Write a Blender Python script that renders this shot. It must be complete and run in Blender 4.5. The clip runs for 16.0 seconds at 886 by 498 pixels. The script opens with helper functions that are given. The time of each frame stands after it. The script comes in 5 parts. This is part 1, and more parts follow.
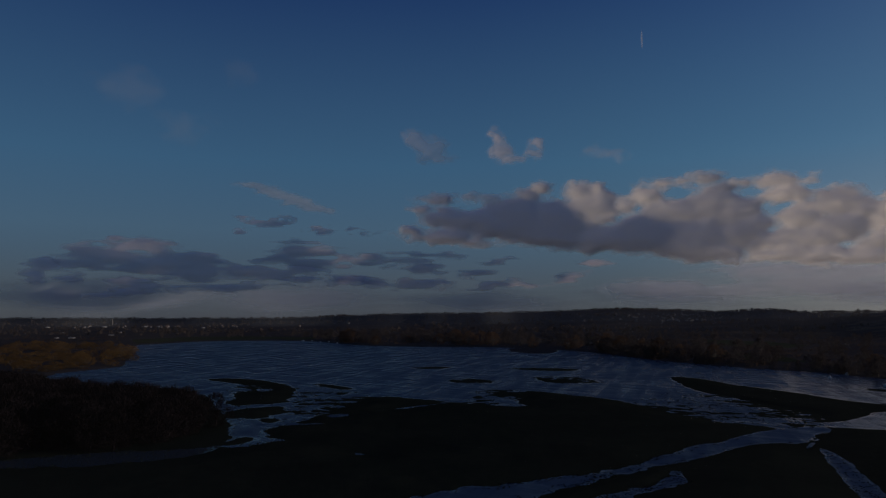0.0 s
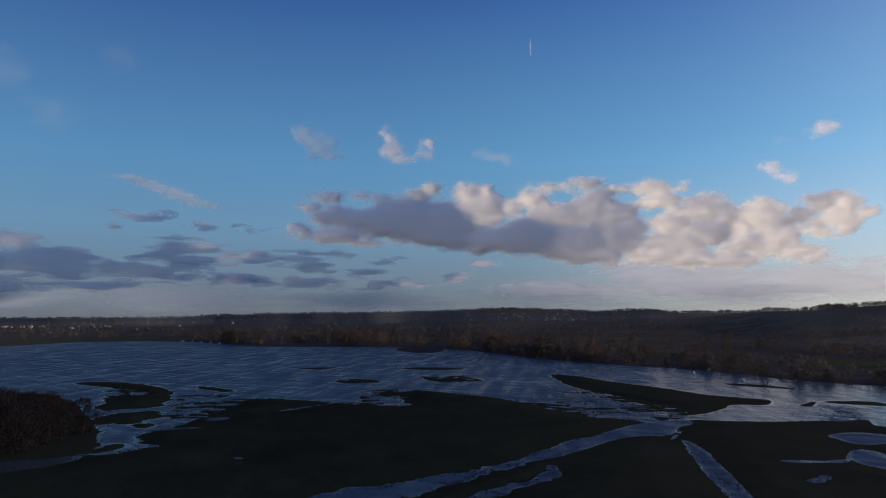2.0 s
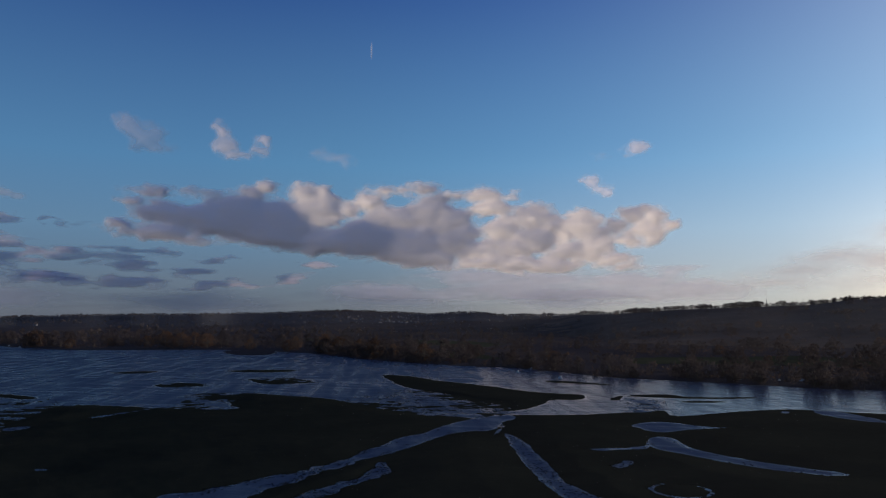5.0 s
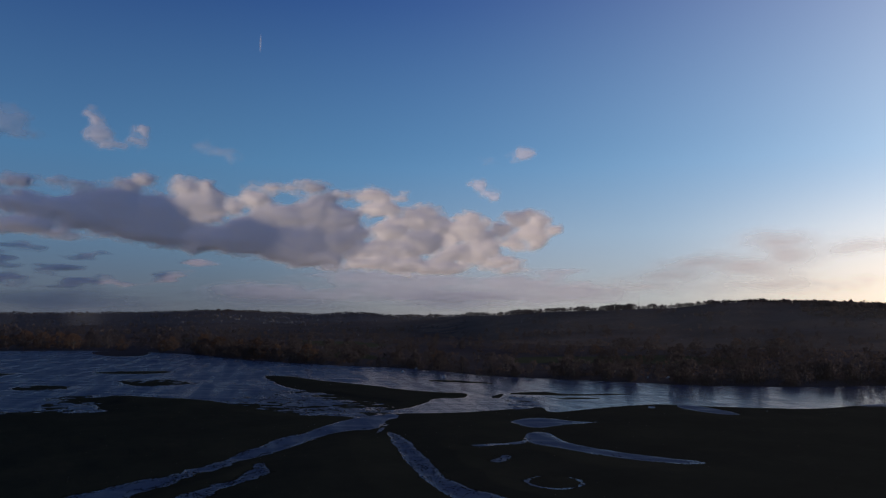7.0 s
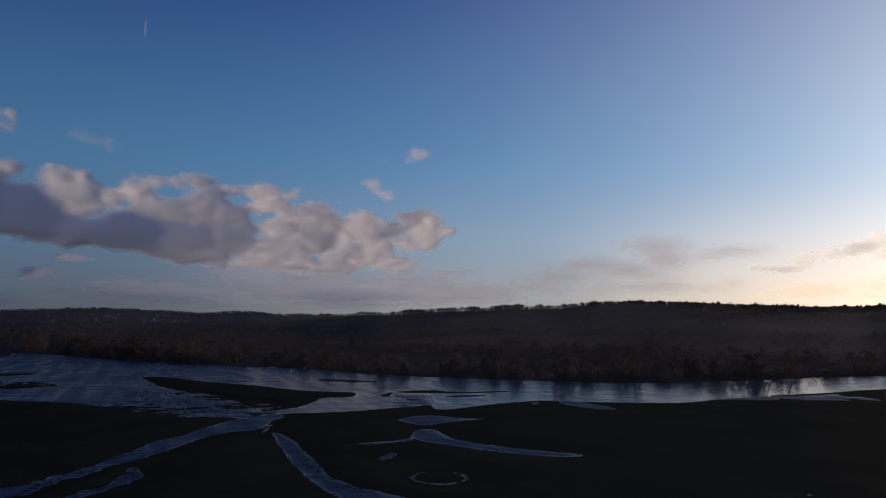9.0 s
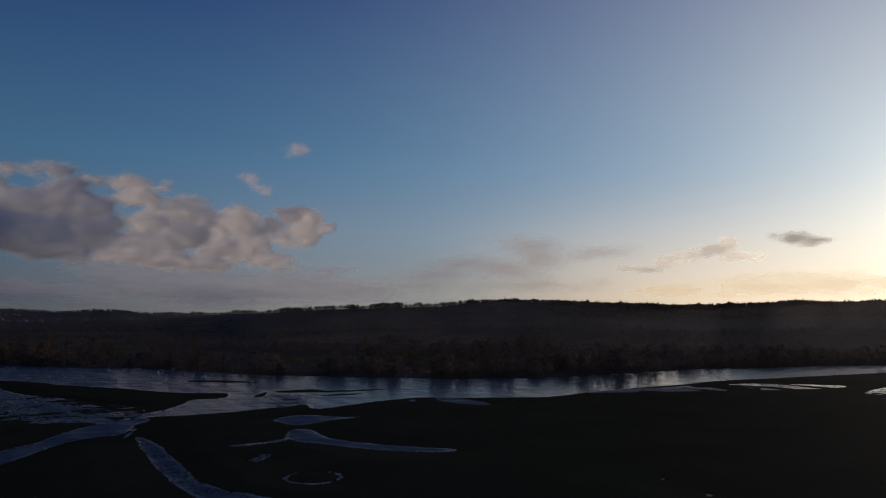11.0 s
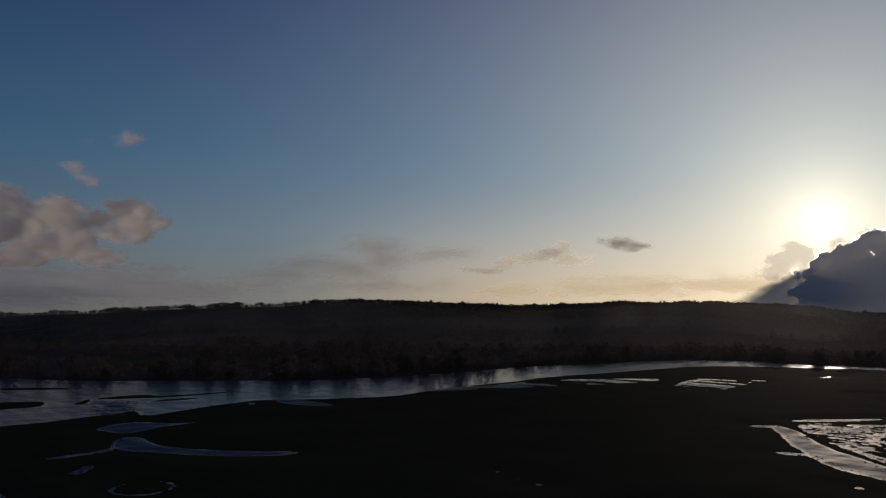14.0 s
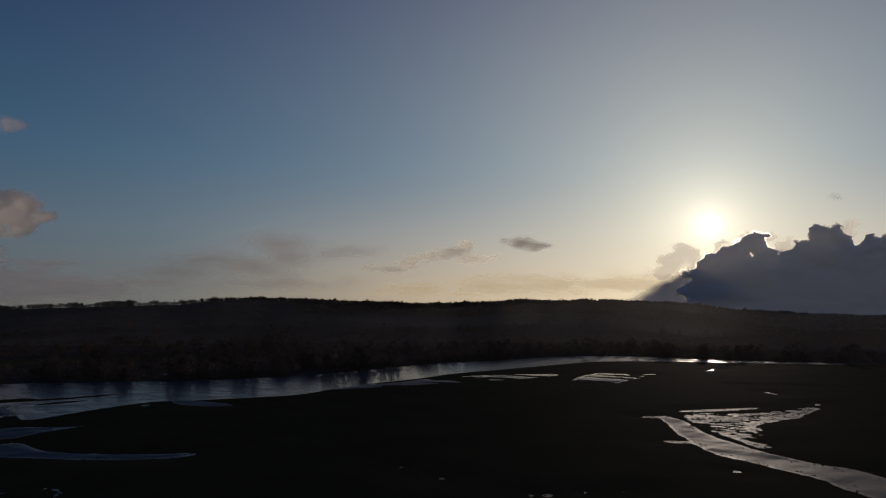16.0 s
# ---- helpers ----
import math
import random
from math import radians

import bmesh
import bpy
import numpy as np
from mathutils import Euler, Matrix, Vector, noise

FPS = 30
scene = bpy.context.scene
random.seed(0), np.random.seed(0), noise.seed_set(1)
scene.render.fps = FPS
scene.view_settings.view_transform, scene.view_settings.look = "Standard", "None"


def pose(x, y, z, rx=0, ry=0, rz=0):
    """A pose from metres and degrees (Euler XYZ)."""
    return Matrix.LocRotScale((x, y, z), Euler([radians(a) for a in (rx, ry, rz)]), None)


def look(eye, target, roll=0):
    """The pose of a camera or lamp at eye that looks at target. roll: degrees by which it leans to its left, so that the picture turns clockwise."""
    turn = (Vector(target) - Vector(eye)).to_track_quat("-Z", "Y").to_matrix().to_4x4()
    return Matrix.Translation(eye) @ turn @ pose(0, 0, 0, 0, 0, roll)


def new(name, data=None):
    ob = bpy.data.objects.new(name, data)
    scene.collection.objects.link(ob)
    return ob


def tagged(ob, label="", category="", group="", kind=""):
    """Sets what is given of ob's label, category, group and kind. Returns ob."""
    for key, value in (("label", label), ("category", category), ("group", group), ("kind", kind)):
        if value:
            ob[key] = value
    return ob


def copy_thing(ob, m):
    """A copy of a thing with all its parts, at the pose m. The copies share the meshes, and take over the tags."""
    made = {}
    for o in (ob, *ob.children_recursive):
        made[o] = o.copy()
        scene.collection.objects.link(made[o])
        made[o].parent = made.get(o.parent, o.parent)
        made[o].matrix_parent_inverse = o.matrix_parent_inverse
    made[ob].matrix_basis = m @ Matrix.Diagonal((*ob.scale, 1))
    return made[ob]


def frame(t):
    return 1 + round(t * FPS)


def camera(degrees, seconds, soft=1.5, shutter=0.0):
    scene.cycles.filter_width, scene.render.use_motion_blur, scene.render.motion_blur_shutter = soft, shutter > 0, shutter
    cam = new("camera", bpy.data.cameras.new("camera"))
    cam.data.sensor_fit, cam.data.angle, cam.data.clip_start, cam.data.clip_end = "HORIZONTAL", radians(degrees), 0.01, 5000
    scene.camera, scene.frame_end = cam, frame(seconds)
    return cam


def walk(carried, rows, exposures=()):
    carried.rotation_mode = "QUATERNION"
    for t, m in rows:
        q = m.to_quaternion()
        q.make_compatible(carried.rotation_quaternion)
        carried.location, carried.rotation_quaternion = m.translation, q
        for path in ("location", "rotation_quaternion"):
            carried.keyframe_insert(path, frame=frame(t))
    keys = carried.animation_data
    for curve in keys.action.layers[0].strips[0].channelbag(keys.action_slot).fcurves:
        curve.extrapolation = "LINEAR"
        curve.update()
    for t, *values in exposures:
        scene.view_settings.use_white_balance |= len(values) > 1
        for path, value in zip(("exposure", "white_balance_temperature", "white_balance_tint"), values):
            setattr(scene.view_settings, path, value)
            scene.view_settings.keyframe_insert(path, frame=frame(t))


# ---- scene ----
# ---- the camera: a drone that hovers about 30 m over the meadow and turns slowly to the right ----
cam = camera(63.9, 16.0, soft=1.15)
ROWS = [
    (0.0, -0.06, 0.19, 30.00, 0.01, 5.54, 0.17),
    (0.5, 0.28, 0.01, 30.12, 2.28, 5.53, 0.13),
    (1.0, 0.49, -0.16, 30.19, 4.47, 5.51, 0.16),
    (1.5, 0.59, -0.31, 30.21, 6.72, 5.46, 0.21),
    (2.0, 0.64, -0.45, 30.19, 8.90, 5.47, 0.16),
    (2.5, 0.64, -0.59, 30.12, 10.97, 5.48, 0.12),
    (3.0, 0.62, -0.71, 30.03, 13.11, 5.50, 0.11),
    (3.5, 0.61, -0.83, 29.91, 15.20, 5.53, 0.07),
    (4.0, 0.60, -0.95, 29.77, 17.46, 5.60, 0.04),
    (4.5, 0.61, -1.06, 29.62, 19.79, 5.61, 0.06),
    (5.0, 0.65, -1.18, 29.45, 22.12, 5.65, 0.00),
    (7.5, 1.17, -1.77, 28.70, 33.28, 5.73, -0.30),
    (8.0, 1.30, -1.90, 28.59, 35.38, 5.72, -0.34),
    (8.5, 1.43, -2.03, 28.49, 37.53, 5.78, -0.39),
    (9.0, 1.54, -2.16, 28.42, 39.77, 5.78, -0.42),
    (11.5, 1.61, -2.83, 28.34, 51.67, 5.67, -0.16),
    (12.0, 1.50, -2.95, 28.37, 53.71, 5.67, -0.13),
    (12.5, 1.34, -3.07, 28.40, 55.71, 5.66, -0.09),
    (13.0, 1.14, -3.18, 28.44, 57.72, 5.67, -0.07),
    (13.5, 0.92, -3.28, 28.47, 59.72, 5.72, -0.04),
    (14.0, 0.68, -3.36, 28.49, 61.90, 5.71, -0.03),
    (14.5, 0.44, -3.42, 28.48, 63.95, 5.68, -0.06),
    (15.0, 0.24, -3.47, 28.43, 65.90, 5.68, -0.18),
    (15.5, 0.08, -3.49, 28.34, 67.72, 5.59, -0.13),
    (16.0, 0.02, -3.49, 28.19, 69.58, 5.56, 0.16),
]


def hover(x, y, z, yaw, pitch, lean):
    return pose(x, y, z, 0, 0, -yaw) @ pose(0, 0, 0, 90 + pitch) @ pose(0, 0, 0, 0, 0, -lean)


EXPOSURES = [(0.0, -1.42, 6500, 10), (0.1, -0.92, 6500, 10), (0.2, -0.57, 6500, 10), (0.3, -0.24, 6500, 10), (0.4, 0.02, 6500, 10), (0.5, 0.10, 6500, 9), (2.0, 0.0, 6480, 8), (4.0, -0.16, 6450, 10),
             (5.0, -0.3, 6420, 11), (9.0, -0.85, 6200, 16), (11.5, -1.38, 6520, 11), (12.5, -1.55, 6620, 10), (16.0, -2.02, 6620, 10)]
walk(cam, [(t, hover(*row)) for t, *row in ROWS], EXPOSURES)

# ---- world and sun ----
SUN_AZ, SUN_EL = 90.25, 6.95
SUN_AIR = [(9000, 1.0, (1, 0.98, 0.92)), (2200, 0.45, (1, 0.96, 0.84)), (600, 0.62, (1, 0.93, 0.74)), (130, 0.66, (1, 0.89, 0.60)), (22, 0.66, (1, 0.90, 0.64)), (5, 0.42, (0.92, 0.92, 0.80))]


def heading(az, el, r=1.0):
    a, e = radians(az), radians(el)
    return Vector((math.sin(a) * math.cos(e), math.cos(a) * math.cos(e), math.sin(e))) * r


def colour_ramp(nt, stops, value):
    ramp = nt.nodes.new("ShaderNodeValToRGB")
    el = ramp.color_ramp.elements
    while len(el) < len(stops):
        el.new(0.5)
    for k, (at, c) in enumerate(stops):
        el[k].position, el[k].color = at, (*c, 1)
    nt.links.new(value, ramp.inputs["Fac"])
    return ramp.outputs["Color"]


def make_world():
    w = bpy.data.worlds.new("evening_sky")
    w.use_nodes = True
    nt = w.node_tree
    nt.nodes.clear()

    def maths(op, a, b):
        n = nt.nodes.new("ShaderNodeMath")
        n.operation = op
        for k, v in enumerate((a, b)):
            if isinstance(v, (int, float)):
                n.inputs[k].default_value = v
            else:
                nt.links.new(v, n.inputs[k])
        return n.outputs[0]

    def vectors(op, a, b):
        n = nt.nodes.new("ShaderNodeVectorMath")
        n.operation = op
        for k, v in enumerate((a, b)):
            if isinstance(v, (tuple, Vector)):
                n.inputs[k].default_value = v
            else:
                nt.links.new(v, n.inputs[k])
        return n

    def fade(value, lo, hi, top=1.0):
        n = nt.nodes.new("ShaderNodeMapRange")
        n.interpolation_type = "SMOOTHSTEP"
        n.inputs["From Min"].default_value, n.inputs["From Max"].default_value, n.inputs["To Max"].default_value = lo, hi, top
        nt.links.new(value, n.inputs["Value"])
        return n.outputs[0]

    def tinted(value, colour):
        n = vectors("SCALE", colour, colour)
        nt.links.new(value, n.inputs["Scale"])
        return n.outputs[0]

    sky = nt.nodes.new("ShaderNodeTexSky")
    sky.sky_type, sky.sun_disc = "NISHITA", False
    sky.sun_elevation, sky.sun_rotation = radians(SUN_EL), radians(SUN_AZ)
    sky.altitude, sky.air_density, sky.dust_density, sky.ozone_density = 30, 1.0, 0.15, 4.0
    total = vectors("MULTIPLY", sky.outputs[0], (0.035, 0.035, 0.035)).outputs[0]
    co = nt.nodes.new("ShaderNodeTexCoord")
    sep = nt.nodes.new("ShaderNodeSeparateXYZ")
    nt.links.new(co.outputs["Generated"], sep.inputs[0])
    z = sep.outputs["Z"]
    # moist winter air: paler towards the horizon, deep blue overhead
    air = colour_ramp(nt, [(0.0, (0.092, 0.112, 0.175)), (0.05, (0.130, 0.163, 0.25)), (0.12, (0.142, 0.252, 0.40)), (0.21, (0.102, 0.253, 0.46)), (0.42, (0.032, 0.092, 0.294)), (1.0, (0.009, 0.028, 0.129))], z)
    total = vectors("ADD", total, air).outputs[0]
    # the bright air close round the low sun
    near = vectors("DOT_PRODUCT", co.outputs["Generated"], heading(SUN_AZ, SUN_EL)).outputs["Value"]
    for power, gain, colour in SUN_AIR:
        total = vectors("ADD", total, tinted(maths("MULTIPLY", maths("POWER", maths("MAXIMUM", near, 0.0), power), gain), colour)).outputs[0]
    # a paler, faintly pink haze half round to the sun, and dusty gold low on its side
    total = vectors("ADD", total, tinted(maths("MULTIPLY", fade(near, 0.2, 0.66, 0.19), fade(z, 0.25, 0.0)), (1.0, 0.85, 0.70))).outputs[0]
    total = vectors("ADD", total, tinted(maths("MULTIPLY", fade(near, 0.72, 1.0, 0.70), fade(z, 0.21, 0.0)), (1.0, 0.61, 0.23))).outputs[0]
    # the sky away from the sun is the dimmer and bluer half
    half = maths("MULTIPLY_ADD", near, 0.5)
    half.node.inputs[2].default_value = 0.5
    round_sky = colour_ramp(nt, [(0.38, (0.415, 0.43, 0.435)), (0.54, (0.44, 0.455, 0.455)), (0.62, (0.485, 0.495, 0.48)), (0.75, (0.56, 0.565, 0.55)), (0.85, (0.62, 0.62, 0.595)), (0.94, (0.70, 0.68, 0.65)), (1.0, (0.70, 0.69, 0.67))], half)
    total = vectors("MULTIPLY", total, round_sky).outputs[0]
    total = vectors("MULTIPLY", total, (2.0, 2.0, 2.0)).outputs[0]
    bg = nt.nodes.new("ShaderNodeBackground")
    nt.links.new(total, bg.inputs["Color"])
    out = nt.nodes.new("ShaderNodeOutputWorld")
    nt.links.new(bg.outputs[0], out.inputs["Surface"])
    scene.world = w


make_world()
sun_data = bpy.data.lights.new("sun", "SUN")
sun_data.energy, sun_data.angle, sun_data.color = 5.6, radians(0.8), (1.0, 0.84, 0.70)
sun = new("sun", sun_data)
sun.matrix_world = look(heading(SUN_AZ, SUN_EL, 200), (0, 0, 0))


# ---- noise on arrays ----
def lattice(ix, iy, seed):
    h = (ix.astype(np.int64) * 374761393 + iy.astype(np.int64) * 668265263 + seed * 1442695041) & 0x7FFFFFFF
    h = ((h ^ (h >> 13)) * 1274126177) & 0x7FFFFFFF
    return ((h ^ (h >> 16)) & 0xFFFF) / 65535.0


def value_noise(x, y, seed=0):
    ix, iy = np.floor(x), np.floor(y)
    fx, fy = x - ix, y - iy
    fx, fy = fx * fx * fx * (fx * (fx * 6 - 15) + 10), fy * fy * fy * (fy * (fy * 6 - 15) + 10)
    a, b = lattice(ix, iy, seed), lattice(ix + 1, iy, seed)
    c, d = lattice(ix, iy + 1, seed), lattice(ix + 1, iy + 1, seed)
    return (a * (1 - fx) + b * fx) * (1 - fy) + (c * (1 - fx) + d * fx) * fy


def fbm(x, y, octaves=4, seed=0):
    """Between about -1 and 1."""
    total, amp, norm = 0.0, 1.0, 0.0
    for k in range(octaves):
        total = total + amp * (2 * value_noise(x * 2 ** k + 17.3 * k, y * 2 ** k - 9.1 * k, seed + k) - 1)
        norm += amp
        amp *= 0.5
    return total / norm


def smooth(e0, e1, x):
    t = np.clip((x - e0) / (e1 - e0), 0, 1)
    return t * t * (3 - 2 * t)


# ---- materials ----
def material(name, colours, rough=0.9, scale=1.0, detail=6.0, bump=0.0, bump_scale=8.0, spec=0.3, random_tint=0.0, fine=6.0, through_light=0.0):
    """Noise at two scales between the given colours."""
    m = bpy.data.materials.new(name)
    m.use_nodes = True
    nt = m.node_tree
    p = nt.nodes["Principled BSDF"]
    p.inputs["Roughness"].default_value = rough
    p.inputs["Specular IOR Level"].default_value = spec
    co = nt.nodes.new("ShaderNodeTexCoord")
    n1 = nt.nodes.new("ShaderNodeTexNoise")
    n1.inputs["Scale"].default_value, n1.inputs["Detail"].default_value = scale, detail
    n2 = nt.nodes.new("ShaderNodeTexNoise")
    n2.inputs["Scale"].default_value, n2.inputs["Detail"].default_value = scale * fine, 3
    nt.links.new(co.outputs["Object"], n1.inputs["Vector"])
    nt.links.new(co.outputs["Object"], n2.inputs["Vector"])
    mix = nt.nodes.new("ShaderNodeMath")
    mix.operation = "MULTIPLY_ADD"
    mix.inputs[1].default_value = 0.4
    nt.links.new(n2.outputs["Fac"], mix.inputs[0])
    nt.links.new(n1.outputs["Fac"], mix.inputs[2])
    ramp = nt.nodes.new("ShaderNodeValToRGB")
    el = ramp.color_ramp.elements
    while len(el) < len(colours):
        el.new(0.5)
    for k, c in enumerate(colours):
        el[k].position = 0.5 + 0.4 * k / max(1, len(colours) - 1)
        el[k].color = (*c, 1)
    nt.links.new(mix.outputs[0], ramp.inputs["Fac"])
    colour = ramp.outputs["Color"]
    if random_tint:
        info = nt.nodes.new("ShaderNodeObjectInfo")
        hsv = nt.nodes.new("ShaderNodeHueSaturation")
        mr = nt.nodes.new("ShaderNodeMapRange")
        mr.inputs["To Min"].default_value, mr.inputs["To Max"].default_value = 1 - random_tint, 1 + random_tint
        nt.links.new(info.outputs["Random"], mr.inputs["Value"])
        nt.links.new(mr.outputs[0], hsv.inputs["Value"])
        nt.links.new(colour, hsv.inputs["Color"])
        colour = hsv.outputs["Color"]
    nt.links.new(colour, p.inputs["Base Color"])
    if through_light:
        # thin twigs let part of the light through
        tl = nt.nodes.new("ShaderNodeBsdfTranslucent")
        nt.links.new(colour, tl.inputs["Color"])
        ms = nt.nodes.new("ShaderNodeMixShader")
        ms.inputs["Fac"].default_value = through_light
        nt.links.new(p.outputs[0], ms.inputs[1])
        nt.links.new(tl.outputs[0], ms.inputs[2])
        nt.links.new(ms.outputs[0], nt.nodes["Material Output"].inputs["Surface"])
    if bump:
        n3 = nt.nodes.new("ShaderNodeTexNoise")
        n3.inputs["Scale"].default_value, n3.inputs["Detail"].default_value = bump_scale, 4
        nt.links.new(co.outputs["Object"], n3.inputs["Vector"])
        b = nt.nodes.new("ShaderNodeBump")
        b.inputs["Strength"].default_value, b.inputs["Distance"].default_value = bump, 0.2
        nt.links.new(n3.outputs["Fac"], b.inputs["Height"])
        nt.links.new(b.outputs[0], p.inputs["Normal"])
    return m


def water_material():
    m = bpy.data.materials.new("flood_water")
    m.use_nodes = True
    nt = m.node_tree
    p = nt.nodes["Principled BSDF"]
    p.inputs["Base Color"].default_value = (0.018, 0.024, 0.026, 1)
    p.inputs["IOR"].default_value = 1.333
    co = nt.nodes.new("ShaderNodeTexCoord")
    # wind lanes: long streaks of rougher water
    mp = nt.nodes.new("ShaderNodeMapping")
    mp.vector_type = "TEXTURE"
    mp.inputs["Rotation"].default_value = (0, 0, radians(74))
    mp.inputs["Scale"].default_value = (45, 6, 6)
    nt.links.new(co.outputs["Object"], mp.inputs["Vector"])
    lanes = nt.nodes.new("ShaderNodeTexNoise")
    lanes.inputs["Scale"].default_value, lanes.inputs["Detail"].default_value = 1.0, 6
    lanes.inputs["Distortion"].default_value = 0.35
    nt.links.new(mp.outputs[0], lanes.inputs["Vector"])
    mr = nt.nodes.new("ShaderNodeMapRange")
    mr.inputs["From Min"].default_value, mr.inputs["From Max"].default_value = 0.38, 0.62
    mr.inputs["To Min"].default_value, mr.inputs["To Max"].default_value = 0.78, 1.0
    nt.links.new(lanes.outputs["Fac"], mr.inputs["Value"])
    # short ripple bands across the river
    mp3 = nt.nodes.new("ShaderNodeMapping")
    mp3.vector_type = "TEXTURE"
    mp3.inputs["Rotation"].default_value = (0, 0, radians(-40))
    mp3.inputs["Scale"].default_value = (26, 5, 5)
    nt.links.new(co.outputs["Object"], mp3.inputs["Vector"])
    bands = nt.nodes.new("ShaderNodeTexNoise")
    bands.inputs["Scale"].default_value, bands.inputs["Detail"].default_value = 1.0, 6
    nt.links.new(mp3.outputs[0], bands.inputs["Vector"])
    mr3 = nt.nodes.new("ShaderNodeMapRange")
    mr3.inputs["From Min"].default_value, mr3.inputs["From Max"].default_value = 0.36, 0.64
    mr3.inputs["To Min"].default_value, mr3.inputs["To Max"].default_value = 0.84, 1.08
    nt.links.new(bands.outputs["Fac"], mr3.inputs["Value"])
    wind = nt.nodes.new("ShaderNodeMath")
    wind.operation = "MULTIPLY"
    nt.links.new(mr.outputs[0], wind.inputs[0])
    nt.links.new(mr3.outputs[0], wind.inputs[1])
    # shallows lie calm, open water is ruffled
    att = nt.nodes.new("ShaderNodeAttribute")
    att.attribute_name = "ruffle"
    ruffle = nt.nodes.new("ShaderNodeMath")
    ruffle.operation = "MULTIPLY"
    nt.links.new(wind.outputs[0], ruffle.inputs[0])
    nt.links.new(att.outputs["Fac"], ruffle.inputs[1])
    gloss = nt.nodes.new("ShaderNodeMapRange")
    gloss.inputs["To Min"].default_value, gloss.inputs["To Max"].default_value = 0.05, 0.8
    sharp = nt.nodes.new("ShaderNodeMath")
    sharp.operation = "POWER"
    sharp.inputs[1].default_value = 3.0
    nt.links.new(ruffle.outputs[0], sharp.inputs[0])
    nt.links.new(sharp.outputs[0], gloss.inputs["Value"])
    att2 = nt.nodes.new("ShaderNodeAttribute")
    att2.attribute_name = "chop"
    rough = nt.nodes.new("ShaderNodeMath")
    rough.use_clamp = True
    nt.links.new(gloss.outputs[0], rough.inputs[0])
    nt.links.new(att2.outputs["Fac"], rough.inputs[1])
    nt.links.new(rough.outputs[0], p.inputs["Roughness"])
    # matt blue painted in for the high sky that rippled water mirrors
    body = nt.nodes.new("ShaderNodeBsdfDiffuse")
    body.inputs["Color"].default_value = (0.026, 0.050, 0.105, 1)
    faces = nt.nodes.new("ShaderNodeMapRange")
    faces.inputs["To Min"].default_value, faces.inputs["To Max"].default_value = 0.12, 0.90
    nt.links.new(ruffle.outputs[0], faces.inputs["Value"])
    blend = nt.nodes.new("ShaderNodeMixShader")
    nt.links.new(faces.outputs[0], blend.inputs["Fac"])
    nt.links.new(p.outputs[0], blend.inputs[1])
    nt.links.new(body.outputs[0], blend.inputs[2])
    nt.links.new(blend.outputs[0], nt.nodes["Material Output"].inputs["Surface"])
    mp2 = nt.nodes.new("ShaderNodeMapping")
    mp2.inputs["Rotation"].default_value = (0, 0, radians(-25))
    mp2.inputs["Scale"].default_value = (0.5, 1.4, 1)
    nt.links.new(co.outputs["Object"], mp2.inputs["Vector"])
    waves = nt.nodes.new("ShaderNodeTexNoise")
    waves.inputs["Scale"].default_value, waves.inputs["Detail"].default_value = 0.8, 4
    nt.links.new(mp2.outputs[0], waves.inputs["Vector"])
    b = nt.nodes.new("ShaderNodeBump")
    b.inputs["Distance"].default_value = 0.12
    nt.links.new(ruffle.outputs[0], b.inputs["Strength"])
    nt.links.new(waves.outputs["Fac"], b.inputs["Height"])
    nt.links.new(b.outputs[0], p.inputs["Normal"])
    return m


